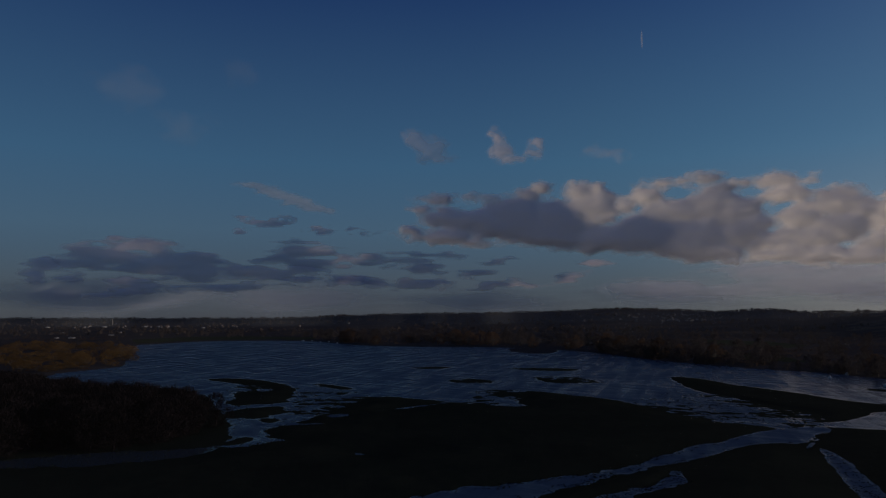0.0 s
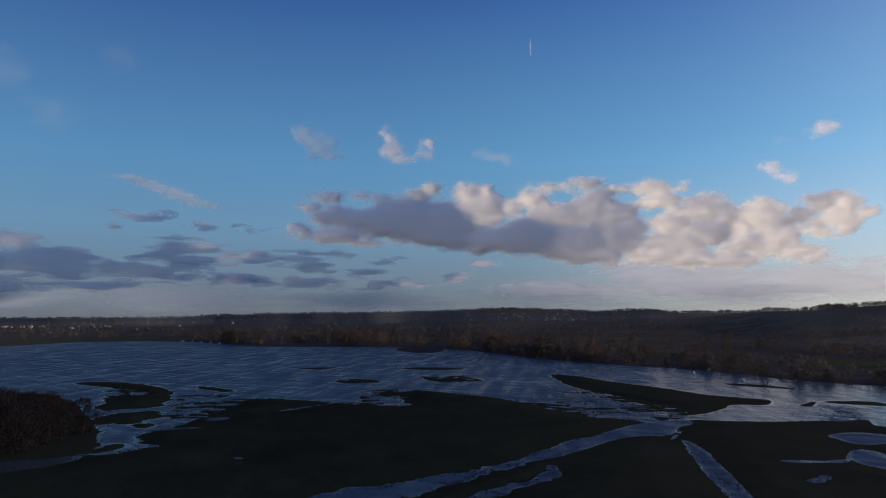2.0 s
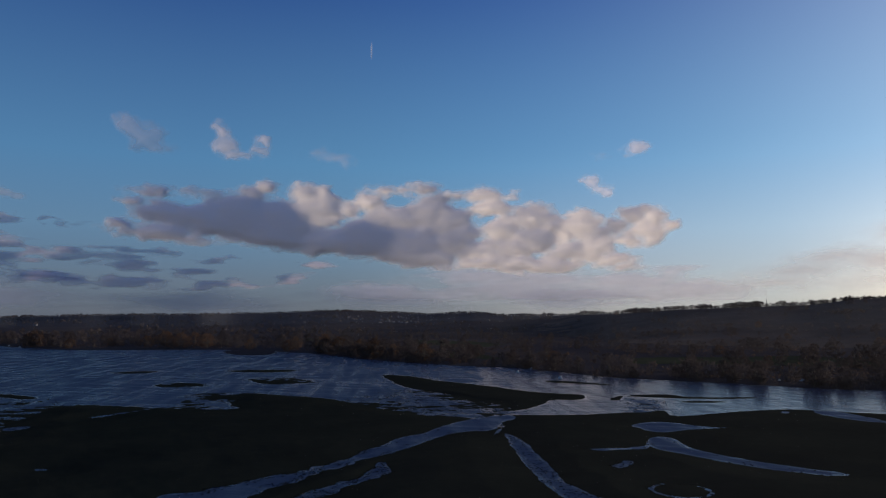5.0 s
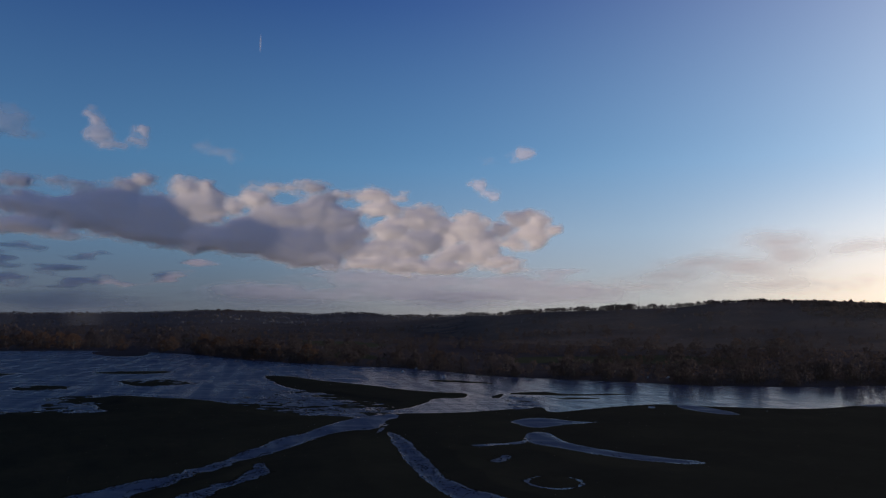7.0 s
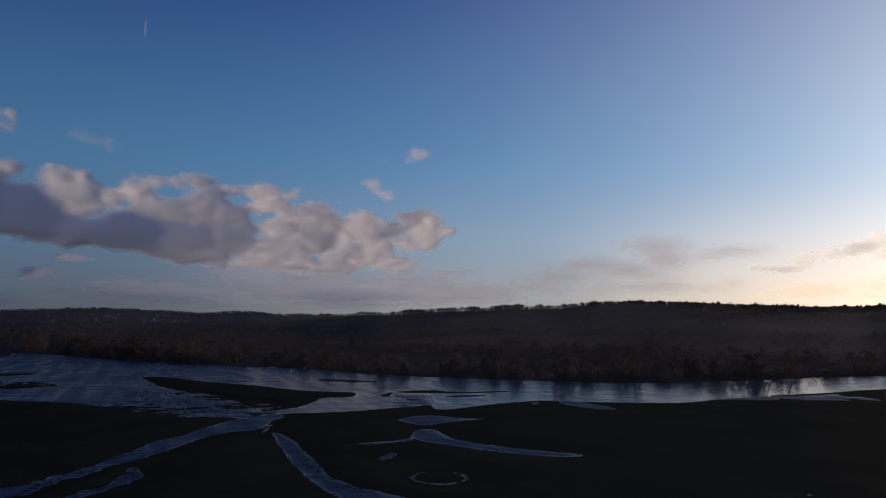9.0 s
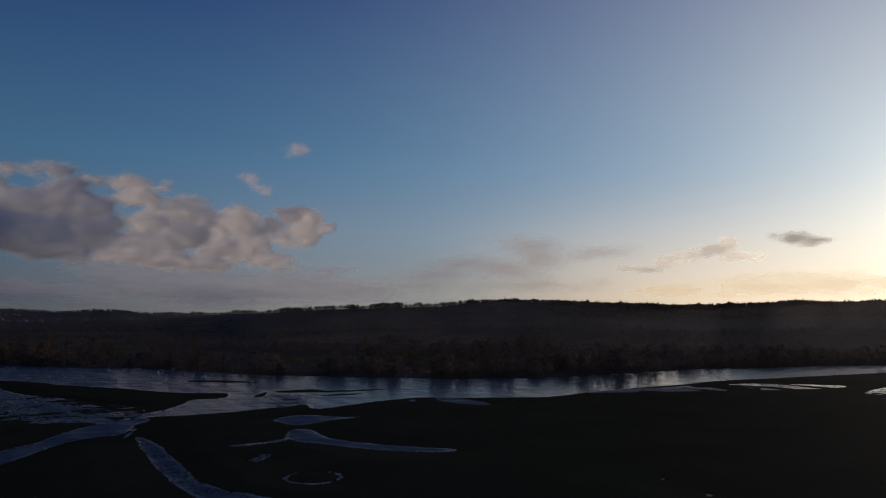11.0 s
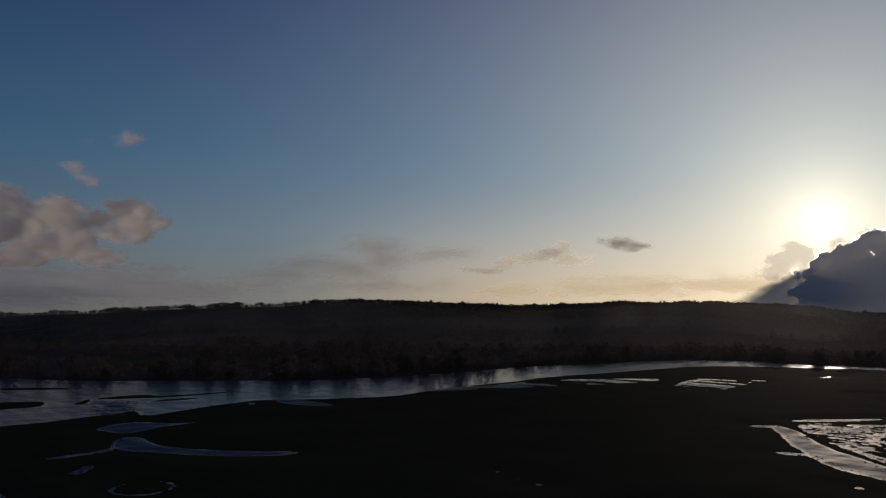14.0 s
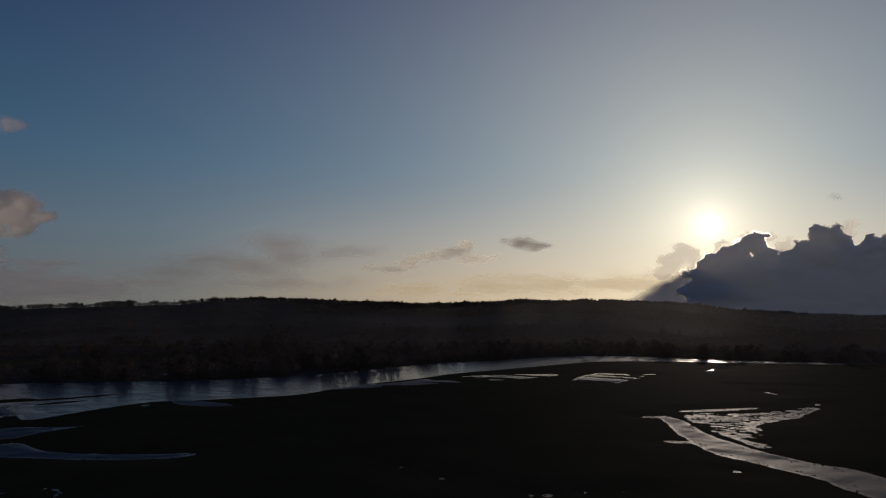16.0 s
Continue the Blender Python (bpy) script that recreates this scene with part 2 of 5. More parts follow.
def cloud_material(name, edge=0.9, glow=0.1, thin=0.05, soft=0.9, tint=(0.95, 0.92, 0.93), shade_tint=None, forward=0.0, spread=0.5):
    """Scattering mist: opacity follows the stored thickness; the stored depth, set by blob, makes parts sunlit or
    shaded.
    """
    m = bpy.data.materials.new(name)
    m.use_nodes = True
    nt = m.node_tree
    nt.nodes.clear()
    out = nt.nodes.new("ShaderNodeOutputMaterial")
    att = nt.nodes.new("ShaderNodeAttribute")
    att.attribute_name = "thickness"
    mr = nt.nodes.new("ShaderNodeMapRange")
    mr.interpolation_type = "SMOOTHSTEP"
    mr.inputs["From Min"].default_value, mr.inputs["From Max"].default_value = 0.0, soft
    mr.inputs["To Max"].default_value = 1.0 - thin
    nt.links.new(att.outputs["Fac"], mr.inputs["Value"])
    deep = nt.nodes.new("ShaderNodeAttribute")
    deep.attribute_name = "depth"
    dif = nt.nodes.new("ShaderNodeBsdfDiffuse")
    tra = nt.nodes.new("ShaderNodeBsdfTranslucent")
    dif.inputs["Color"].default_value, tra.inputs["Color"].default_value = (*(shade_tint or tint), 1), (*tint, 1)
    through_part = nt.nodes.new("ShaderNodeMapRange")
    through_part.inputs["From Max"].default_value = 1.4
    through_part.inputs["To Min"].default_value, through_part.inputs["To Max"].default_value = edge, glow
    nt.links.new(deep.outputs["Fac"], through_part.inputs["Value"])
    body = nt.nodes.new("ShaderNodeMixShader")
    nt.links.new(through_part.outputs[0], body.inputs["Fac"])
    nt.links.new(dif.outputs[0], body.inputs[1])
    nt.links.new(tra.outputs[0], body.inputs[2])
    if forward:
        # droplets throw most of the light onwards, close round its own direction
        ahead = nt.nodes.new("ShaderNodeBsdfRefraction")
        ahead.inputs["Color"].default_value = (*tint, 1)
        ahead.inputs["Roughness"].default_value, ahead.inputs["IOR"].default_value = spread, 1.5
        onward = nt.nodes.new("ShaderNodeMixShader")
        onward.inputs["Fac"].default_value = forward
        nt.links.new(tra.outputs[0], onward.inputs[1])
        nt.links.new(ahead.outputs[0], onward.inputs[2])
        nt.links.new(onward.outputs[0], body.inputs[2])
    clear = nt.nodes.new("ShaderNodeBsdfTransparent")
    mix = nt.nodes.new("ShaderNodeMixShader")
    nt.links.new(mr.outputs[0], mix.inputs["Fac"])
    nt.links.new(clear.outputs[0], mix.inputs[1])
    nt.links.new(body.outputs[0], mix.inputs[2])
    nt.links.new(mix.outputs[0], out.inputs["Surface"])
    return m


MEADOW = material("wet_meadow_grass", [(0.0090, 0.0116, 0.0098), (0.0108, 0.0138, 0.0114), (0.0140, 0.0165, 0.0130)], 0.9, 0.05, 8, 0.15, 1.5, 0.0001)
FARMLAND = material("winter_fields_and_scrub", [(0.034, 0.030, 0.035), (0.039, 0.035, 0.038), (0.050, 0.043, 0.042)], 0.95, 0.006, 8, 0.5, 0.2, 0.0)
# lighter than FARMLAND, to put haze and glare onto the shaded far slope
HILLSIDE = material("haze_lifted_wooded_hillside", [(0.062, 0.050, 0.043), (0.074, 0.059, 0.050), (0.088, 0.070, 0.060)], 0.95, 0.008, 8, 0.5, 0.2, 0.0)
PASTURE = material("green_winter_pasture", [(0.028, 0.033, 0.020), (0.040, 0.044, 0.026)], 0.95, 0.02, 6, 0.4, 0.5, 0.0)
WATER = water_material()
BARK = material("grey_brown_bark", [(0.045, 0.036, 0.030), (0.08, 0.066, 0.055)], 0.9, 2.0, 5, 0.5, 10)
TWIGS_BROWN = material("bare_brown_twigs", [(0.048, 0.040, 0.040), (0.072, 0.057, 0.053)], 0.95, 0.4, 4, random_tint=0.2, spec=0.0, through_light=0.35)
TWIGS_BANK = material("bare_bankside_twigs", [(0.042, 0.036, 0.038), (0.062, 0.051, 0.050)], 0.95, 0.4, 4, random_tint=0.25, spec=0.0, through_light=0.45)
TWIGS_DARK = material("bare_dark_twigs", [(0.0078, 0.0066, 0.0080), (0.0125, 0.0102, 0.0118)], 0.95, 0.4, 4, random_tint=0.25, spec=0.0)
TWIGS_VALLEY = material("dim_valley_twigs", [(0.048, 0.038, 0.036), (0.078, 0.058, 0.050)], 0.95, 0.4, 4, spec=0.0, through_light=0.2)
TWIGS_GOLD = material("golden_willow_twigs", [(0.080, 0.048, 0.020), (0.122, 0.074, 0.030)], 0.9, 0.4, 4, random_tint=0.3, spec=0.0, through_light=0.35)
TWIGS_RUST = material("russet_autumn_leaves", [(0.072, 0.046, 0.032), (0.112, 0.068, 0.043)], 0.9, 0.4, 4, random_tint=0.3, spec=0.0, through_light=0.35)
WOODS = material("far_bare_woodland", [(0.046, 0.037, 0.036), (0.062, 0.050, 0.046)], 0.95, 0.02, 5, spec=0.0, through_light=0.25)
SCRUB = material("brown_scrub", [(0.036, 0.027, 0.024), (0.075, 0.052, 0.040)], 0.95, 0.05, 5, spec=0.0, through_light=0.45)
PLASTER = material("pale_house_render", [(0.07, 0.07, 0.075), (0.13, 0.125, 0.13)], 0.85, 0.5, 3)
ROOF = material("dark_roof_tiles", [(0.07, 0.05, 0.045), (0.12, 0.085, 0.07)], 0.85, 0.8, 3)
# mist tints hold evening light: bluish for shaded mist, pink to gold for sunlit
MIST = cloud_material("cumulus_mist", edge=0.38, glow=0.06, thin=0.02, soft=0.55, tint=(0.99, 0.90, 0.80), shade_tint=(0.78, 0.84, 1.0))
MIST_PUFF = cloud_material("small_cumulus_mist", edge=0.33, glow=0.08, thin=0.42, soft=0.6, tint=(0.98, 0.86, 0.84))
MIST_FAINT = cloud_material("faint_pink_mist", edge=0.33, glow=0.08, thin=0.66, soft=0.7, tint=(0.98, 0.84, 0.82))
MIST_CREAM = cloud_material("cream_cumulus_mist", edge=1.0, glow=0.18, thin=0.1, soft=0.42, tint=(0.99, 0.94, 0.83), forward=0.3, spread=0.7)
MIST_GOLD = cloud_material("golden_bank_mist", edge=0.95, glow=0.7, thin=0.4, soft=0.9, tint=(0.97, 0.84, 0.58))
MIST_DARK = cloud_material("shower_cloud_mist", edge=0.5, glow=0.06, thin=0.0, soft=0.16, tint=(0.94, 0.93, 0.95))
MIST_SHADE = cloud_material("cloud_shadow_mist", edge=0.5, glow=0.06, thin=0.0, soft=0.5, tint=(0.95, 0.93, 0.94))
MIST_EDGE = cloud_material("bright_edge_mist", edge=0.95, glow=0.8, thin=0.0, soft=0.20, tint=(0.98, 0.96, 0.90), forward=0.16, spread=0.45)
MIST_RIM = cloud_material("sunlit_puff_mist", edge=0.95, glow=0.55, thin=0.3, soft=0.5, tint=(0.98, 0.94, 0.84))
MIST_BAR = cloud_material("cloud_bar_mist", edge=0.6, glow=0.12, thin=0.2, soft=0.4, tint=(0.95, 0.84, 0.84), shade_tint=(0.80, 0.82, 0.98))
MIST_SHELF = cloud_material("mauve_cloud_bank", edge=0.36, glow=0.12, thin=0.3, soft=0.9, tint=(0.95, 0.89, 0.91))
MIST_VEIL = cloud_material("veil_mist", edge=0.46, glow=0.22, thin=0.3, soft=1.5, tint=(0.90, 0.84, 0.80))
MIST_TRAIL = cloud_material("vapour_trail", edge=0.5, glow=0.5, thin=0.42, soft=0.4, tint=(0.97, 0.97, 0.97))
MIST_HAZE = cloud_material("horizon_haze", edge=0.4, glow=0.2, thin=0.3, soft=1.3, tint=(0.52, 0.56, 0.66))
MIST_CIRRUS = cloud_material("high_cirrus", edge=0.5, glow=0.5, thin=0.88, soft=1.4, tint=(0.9, 0.9, 0.92))
# sheets that brighten the land behind: distance haze, and lens glare close by
VALLEY_AIR = cloud_material("haze_lift_sheet", edge=0.6, glow=0.6, thin=0.992, soft=1.0, tint=(0.96, 0.93, 0.93), forward=0.3, spread=0.9)
GLARE_SHEET = cloud_material("glare_lift_sheet", edge=0.6, glow=0.6, thin=0.9945, soft=1.0, tint=(0.97, 0.92, 0.86), forward=0.14, spread=0.9)
FAR_AIR = cloud_material("blue_distance", edge=0.2, glow=0.2, thin=0.965, soft=1.0, tint=(0.80, 0.88, 1.0))


def mesh_object(name, verts, faces, mats, parent=None, smooth_faces=False, slots=None):
    me = bpy.data.meshes.new(name)
    verts = np.asarray(verts, dtype=np.float32)
    faces = np.asarray(faces, dtype=np.int32)
    k = faces.shape[1]
    me.vertices.add(len(verts))
    me.vertices.foreach_set("co", verts.ravel())
    me.loops.add(faces.size)
    me.loops.foreach_set("vertex_index", faces.ravel())
    me.polygons.add(len(faces))
    me.polygons.foreach_set("loop_start", np.arange(0, faces.size, k, dtype=np.int32))
    if smooth_faces:
        me.polygons.foreach_set("use_smooth", np.ones(len(faces), dtype=bool))
    for m in mats:
        me.materials.append(m)
    if slots is not None:
        me.polygons.foreach_set("material_index", np.asarray(slots, dtype=np.int32))
    me.update(calc_edges=True)
    me.validate()
    ob = new(name, me)
    if parent:
        ob.parent = parent
    return ob


# ---- the flood plain: shores drawn in plan, in metres ----
FAR_SHORE = [(-179, 323), (-217, 391), (-207, 429), (-203, 465), (-358, 828), (-341, 842), (-323, 952), (-265, 976), (-172, 949), (-120, 842), (-74, 770), (-14, 746), (50, 737), (105, 676), (133, 606), (148, 505), (168, 447), (188, 409), (204, 391), (214, 350), (214, 314), (229, 286), (252, 248), (272, 212), (305, 188), (356, 172), (422, 158), (457, 131), (524, 101), (545, 53), (518, 18), (501, -35), (496, -81), (481, -79), (483, -33), (485, 16), (476, 65), (428, 85), (377, 106), (342, 122), (320, 123), (296, 130)]
NEAR_SHORE = [(274, 136), (289, 128), (266, 139), (234, 139), (219, 150), (202, 169), (197, 176), (182, 178), (163, 177), (147, 176), (158, 191), (141, 189), (120, 191), (105, 198), (105, 197), (98, 201), (89, 199), (82, 205), (74, 222), (71, 243), (58, 272), (39, 295), (21, 302), (12, 294), (23, 276), (29, 257), (28, 244), (15, 250), (2, 258), (-9, 268), (-26, 279), (-33, 263), (-35, 247), (-37, 229), (-44, 206), (-50, 193), (-39, 179), (-49, 170), (-53, 171), (-55, 187), (-63, 214), (-98, 293), (-121, 317)]


def edge_distance(px, py, poly):
    """Signed distance to a closed line: negative inside."""
    d2 = np.full(px.shape, 1e12)
    inside = np.zeros(px.shape, dtype=bool)
    n = len(poly)
    for k in range(n):
        ax, ay = poly[k]
        bx, by = poly[(k + 1) % n]
        ex, ey = bx - ax, by - ay
        t = np.clip(((px - ax) * ex + (py - ay) * ey) / (ex * ex + ey * ey + 1e-9), 0, 1)
        d2 = np.minimum(d2, (px - ax - t * ex) ** 2 + (py - ay - t * ey) ** 2)
        if ay != by:
            cross = ((ay > py) != (by > py)) & (px < ex * (py - ay) / ey + ax)
            inside ^= cross
    return np.where(inside, -1, 1) * np.sqrt(d2)


SHAPES = []


def rounded(poly):
    """The closed line with its corners cut."""
    out = []
    for (ax, ay), (bx, by) in zip(poly, poly[1:] + poly[:1]):
        out += [(0.75 * ax + 0.25 * bx, 0.75 * ay + 0.25 * by), (0.25 * ax + 0.75 * bx, 0.25 * ay + 0.75 * by)]
    return out


def shore(kind, poly):
    SHAPES.append((kind, rounded(poly)))


FLOOD = rounded(FAR_SHORE + NEAR_SHORE)
shore("island", [(-119, 357), (-107, 365), (-89, 351), (-71, 329), (-61, 299), (-57, 273), (-56, 256), (-68, 252), (-72, 248), (-80, 263), (-78, 275), (-92, 314), (-86, 323), (-106, 344)])  # tongue
shore("island", [(-71, 239), (-65, 243), (-55, 246), (-51, 231), (-56, 223), (-63, 216), (-68, 220)])  # tongue_low
shore("island", [(-70, 242), (-62, 243), (-55, 249), (-50, 233), (-53, 222), (-58, 217), (-64, 220)])  # spit_foot
shore("pool", [(-49, 208), (-42, 208), (-35, 208), (-34, 206), (-41, 205), (-47, 203)])  # finger_a
shore("island", [(-55, 214), (-53, 218), (-49, 215), (-49, 209), (-52, 209)])  # spit_eyot
shore("island", [(-53, 173), (-52, 180), (-50, 184), (-47, 180), (-49, 175), (-51, 172)])  # spit_island
shore("pool", [(-49, 186), (-46, 182), (-39, 180), (-38, 179), (-44, 177), (-47, 175), (-47, 179)])  # finger_b
shore("pool", [(-37, 226), (-33, 226), (-31, 228), (-31, 221), (-34, 220)])  # finger_c
shore("pool", [(-96, 314), (-84, 313), (-73, 307), (-71, 300), (-80, 297), (-83, 285)])  # notch_a
shore("island", [(-59, 331), (-51, 327), (-38, 310), (-40, 301), (-51, 312)])  # eyot_a
shore("island", [(2, 353), (17, 355), (22, 339), (15, 325), (4, 335)])  # eyot_b
shore("island", [(-22, 439), (6, 445), (1, 426), (-14, 424)])  # eyot_c
shore("island", [(46, 368), (58, 371), (70, 352), (73, 333), (56, 329), (45, 342)])  # eyot_d
shore("island", [(62, 708), (98, 702), (107, 652), (87, 593), (61, 616)])  # eyot_e
shore("island", [(36, 427), (57, 432), (86, 416), (62, 401)])  # eyot_f
shore("island", [(114, 364), (123, 360), (127, 339), (131, 315), (140, 289), (143, 263), (150, 250), (158, 242), (154, 231), (146, 225), (137, 230), (127, 217), (110, 206), (104, 212), (103, 229), (104, 249), (104, 277), (104, 305)])  # long_island
shore("island", [(158, 223), (171, 234), (169, 228), (158, 218)])  # bar
shore("island", [(175, 232), (196, 214), (214, 208), (210, 205), (190, 210), (171, 227)])  # bar_b
shore("island", [(172, 207), (186, 207), (195, 199), (183, 200)])  # bar_c
shore("island", [(178, 304), (192, 286), (196, 265), (185, 276), (173, 296)])  # bar_d
shore("island", [(170, 233), (189, 231), (192, 220), (175, 221)])  # bar_e
shore("pool", [(-13.1, 118.5), (-6.3, 123.2), (1.2, 128.5), (12.5, 132.6), (24, 138.2), (37.5, 147.6), (46.1, 156.2), (54.4, 165.7), (59.3, 171.2), (65.9, 174.4), (78.3, 186.3), (90.2, 194.8), (99, 199), (106.8, 199), (96.3, 185.6), (85.4, 171.8), (79.1, 174.2), (71.5, 170.2), (60.9, 161.2), (51.2, 152.3), (43.4, 147.3), (35.6, 140.1), (29, 136), (22.6, 130.4), (18.8, 125.4), (14.2, 119.8), (8.3, 115.7)])  # channel_a
shore("pool", [(86.2, 168.7), (79.5, 149.8), (73.7, 134.6), (68.8, 119.7), (65.9, 109.3), (64.8, 101.8), (63.4, 95.8), (61.6, 87.4), (63.3, 82.8), (70.9, 85.2), (73.3, 93), (71.8, 97.5), (70.2, 103.7), (70.7, 111.1), (72.7, 118.5), (76.6, 129.2), (80.8, 140.4), (84.2, 151.5), (86.7, 161.7)])  # channel_b
shore("pool", [(46.3, 144.7), (45.1, 136.2), (42.3, 130.8), (37.6, 127.4), (32.5, 124), (28.8, 120.9), (25, 116.9), (20.9, 114.6), (23.1, 119.4), (26.3, 123.2), (32.6, 128.1), (39, 132.2), (42.1, 136.6)])  # channel_c
shore("pool", [(123.3, 165.8), (131, 169.4), (136.8, 170), (140.4, 166.4), (140.9, 161.8), (142.9, 156.6), (148.5, 151.9), (139.8, 153.1), (134.2, 153.9), (128.1, 152.7), (124, 153.8), (124, 158.8)])  # pond_a
shore("pool", [(109.1, 141), (115.4, 146.4), (119.6, 148.2), (121.6, 146), (120.5, 141.2), (116.4, 132.6), (115.8, 129.3), (116.1, 121.9), (118, 114.9), (120.4, 108.8), (123.1, 103.3), (125.2, 99.9), (124, 97), (119.2, 100.1), (116, 104.8), (113.3, 110.2), (111.3, 116.8), (110.7, 123.6), (109.8, 128.4), (107.9, 132.3), (108.1, 135.9)])  # pond_b
shore("pool", [(88, 125), (95, 127), (94, 122), (86, 118)])  # pond_c
shore("pool", [(204.2, 175.3), (204.2, 165.3), (202.9, 154.9), (196.9, 140.1), (193, 147.2), (192.7, 155.9), (194, 164)])  # inlet
shore("pool", [(219, 11), (213, 6), (201, 1), (188, -2), (176, -8), (167, -13), (161, -18), (156, -22), (154, -27), (147, -32), (132, -39), (110, -32), (127, -28), (134, -24), (142, -21), (147, -17), (152, -12), (157, -7), (160, -4), (170, 0), (185, 5), (200, 8)])  # channel_d
shore("pool", [(223, 6), (228, -3), (229, -14), (242, -24), (255, -34), (247, -35), (221, -24), (209, -15), (196, -15), (191, -10), (180, -16), (167, -14), (183, -7), (197, -1)])  # pond_e
shore("pool", [(328, 58), (365, 53), (380, 39), (368, 19), (338, 32), (311, 36), (312, 49)])  # sliver_a
shore("pool", [(242, 146), (287, 128), (323, 116), (348, 97), (361, 63), (325, 79), (294, 105)])  # sliver_b
shore("pool", [(402, 2), (413, -3), (420, -9), (409, -4)])  # sliver_c
shore("ditch", [(227, 6), (237, -10), (244, -17), (247, -17), (241, -10), (231, 6)])  # ditch
shore("pool", [(-100, 149), (-92, 158), (-76, 164), (-57, 168), (-53, 175), (-52, 165), (-60, 155), (-78, 147)])  # copse_pool
# a drowned ring left by a feeding trough
RING = [(math.cos(radians(k)), math.sin(radians(k))) for k in range(0, 360, 20)]
for kind, wide, deep_r in (("pool", 5.4, 5.8), ("island", 4.5, 4.6)):
    shore(kind, [(86.3 + wide * u * 0.847 - deep_r * v * -0.531, 100.3 + wide * u * -0.531 + deep_r * v * 0.847) for u, v in RING])
shore("pool", [(188, 173), (191, 172), (188, 169), (185, 169)])  # puddle_a
shore("pool", [(213, 146), (215, 146), (211, 142), (210, 143)])  # puddle_b
shore("ditch", [(80, 163), (104, 195), (104, 195), (81, 163)])  # tracks_a
shore("ditch", [(-16, 240), (2, 259), (2, 256), (-16, 237)])  # track_c
shore("pool", [(110.5, 139.2), (104, 138.3), (96.5, 139.2), (91.8, 140.4), (95.2, 137.3), (101.7, 135.1), (107.5, 134.4)])  # tail
shore("ditch", [(-71, 245), (-67, 251), (-56, 257), (-54, 253), (-65, 247), (-69, 241)])  # thread
shore("ditch", [(214, 16), (217, 10), (213, 10), (211, 15)])  # dash_a
shore("ditch", [(174, 7), (175, 1), (173, 1), (172, 6)])  # dash_b
shore("ditch", [(299, -23), (292, -26), (288, -26), (295, -22)])  # dash_d
shore("pool", [(262, -34), (265, -37), (258, -36), (257, -34)])  # dash_e
shore("pool", [(-20, 162), (-18, 162), (-18, 160), (-20, 161)])  # mark

for cx, cy, half in [(126.6, 52.3, 0.2), (123.7, 46.8, 0.19), (120.6, 41.8, 0.18), (113.9, 24.1, 0.28), (114.7, 21.7, 0.22), (119.1, 16.2, 0.17), (121.8, 10.6, 0.23), (144.2, -7.5, 0.2)]:
    shore("pool", [(cx - 2.5 * half, cy), (cx, cy + half), (cx + 2.5 * half, cy), (cx, cy - half)])

# green pasture
PASTURES = []
PASTURES.append([(-364, 845), (-331, 975), (-272, 1000), (-176, 973), (-190, 1050), (-303, 1113), (-372, 1096), (-411, 1012), (-421, 968)])
PASTURES.append([(1205, 562), (1206, 512), (1246, 466), (1330, 497), (1344, 570), (1269, 592)])
PASTURES.append([(320, 437), (448, 401), (473, 331), (406, 284), (333, 340), (281, 384)])
PASTURES.append([(323, 887), (370, 820), (364, 701), (298, 634), (269, 740)])
PASTURES.append([(223, 613), (248, 537), (231, 443), (205, 484), (196, 539)])
PASTURES.append([(192, 1067), (223, 1023), (197, 931), (174, 966)])
# half-drowned grass
MOTTLED = []
MOTTLED.append([(74, 252), (92, 263), (104, 249), (110, 206), (105, 197), (88, 197), (78, 209)])
MOTTLED.append([(-67, 311), (-58, 299), (-29, 302), (-26, 270), (-35, 225), (-49, 222)])
MOTTLED.append([(-99, 330), (-76, 327), (-74, 290), (-78, 268)])
MOTTLED.append([(227, 7), (232, -14), (263, -38), (218, -23), (208, -14), (192, -18), (165, -16), (181, -7), (199, 2)])
MOTTLED.append([(317, 57), (376, 55), (392, 40), (372, 18), (333, 31), (301, 34), (304, 48)])
MOTTLED.append([(87, 126), (96, 129), (94, 122), (85, 117)])
MOTTLED.append([(140, 191), (167, 224), (175, 213), (159, 190), (145, 183)])
MOTTLED.append([(254, 137), (287, 128), (323, 116), (348, 97), (361, 63), (325, 79), (292, 104)])
MOTTLED.append([(65, 257), (94, 294), (111, 282), (115, 249), (122, 225), (109, 199), (89, 193), (76, 206), (69, 227)])
MOTTLED.append([(4, 259), (14, 302), (25, 249), (13, 248)])
MOTTLED.append([(1, 356), (24, 356), (25, 330), (5, 322)])
MOTTLED.append([(20, 305), (45, 296), (34, 270), (24, 262), (8, 292)])
MOTTLED.append([(44, 372), (72, 366), (76, 330), (52, 326)])
# channels dotted with tufts
SPECKLED = [[(80, 105), (92, 105), (93, 95), (80, 96)], [(49, 147), (48, 136), (42, 127), (31, 119), (23, 115), (20, 118), (31, 127), (40, 136)], [(89, 163), (80, 143), (73, 120), (70, 104), (66, 104), (69, 122), (75, 145), (82, 164)]]
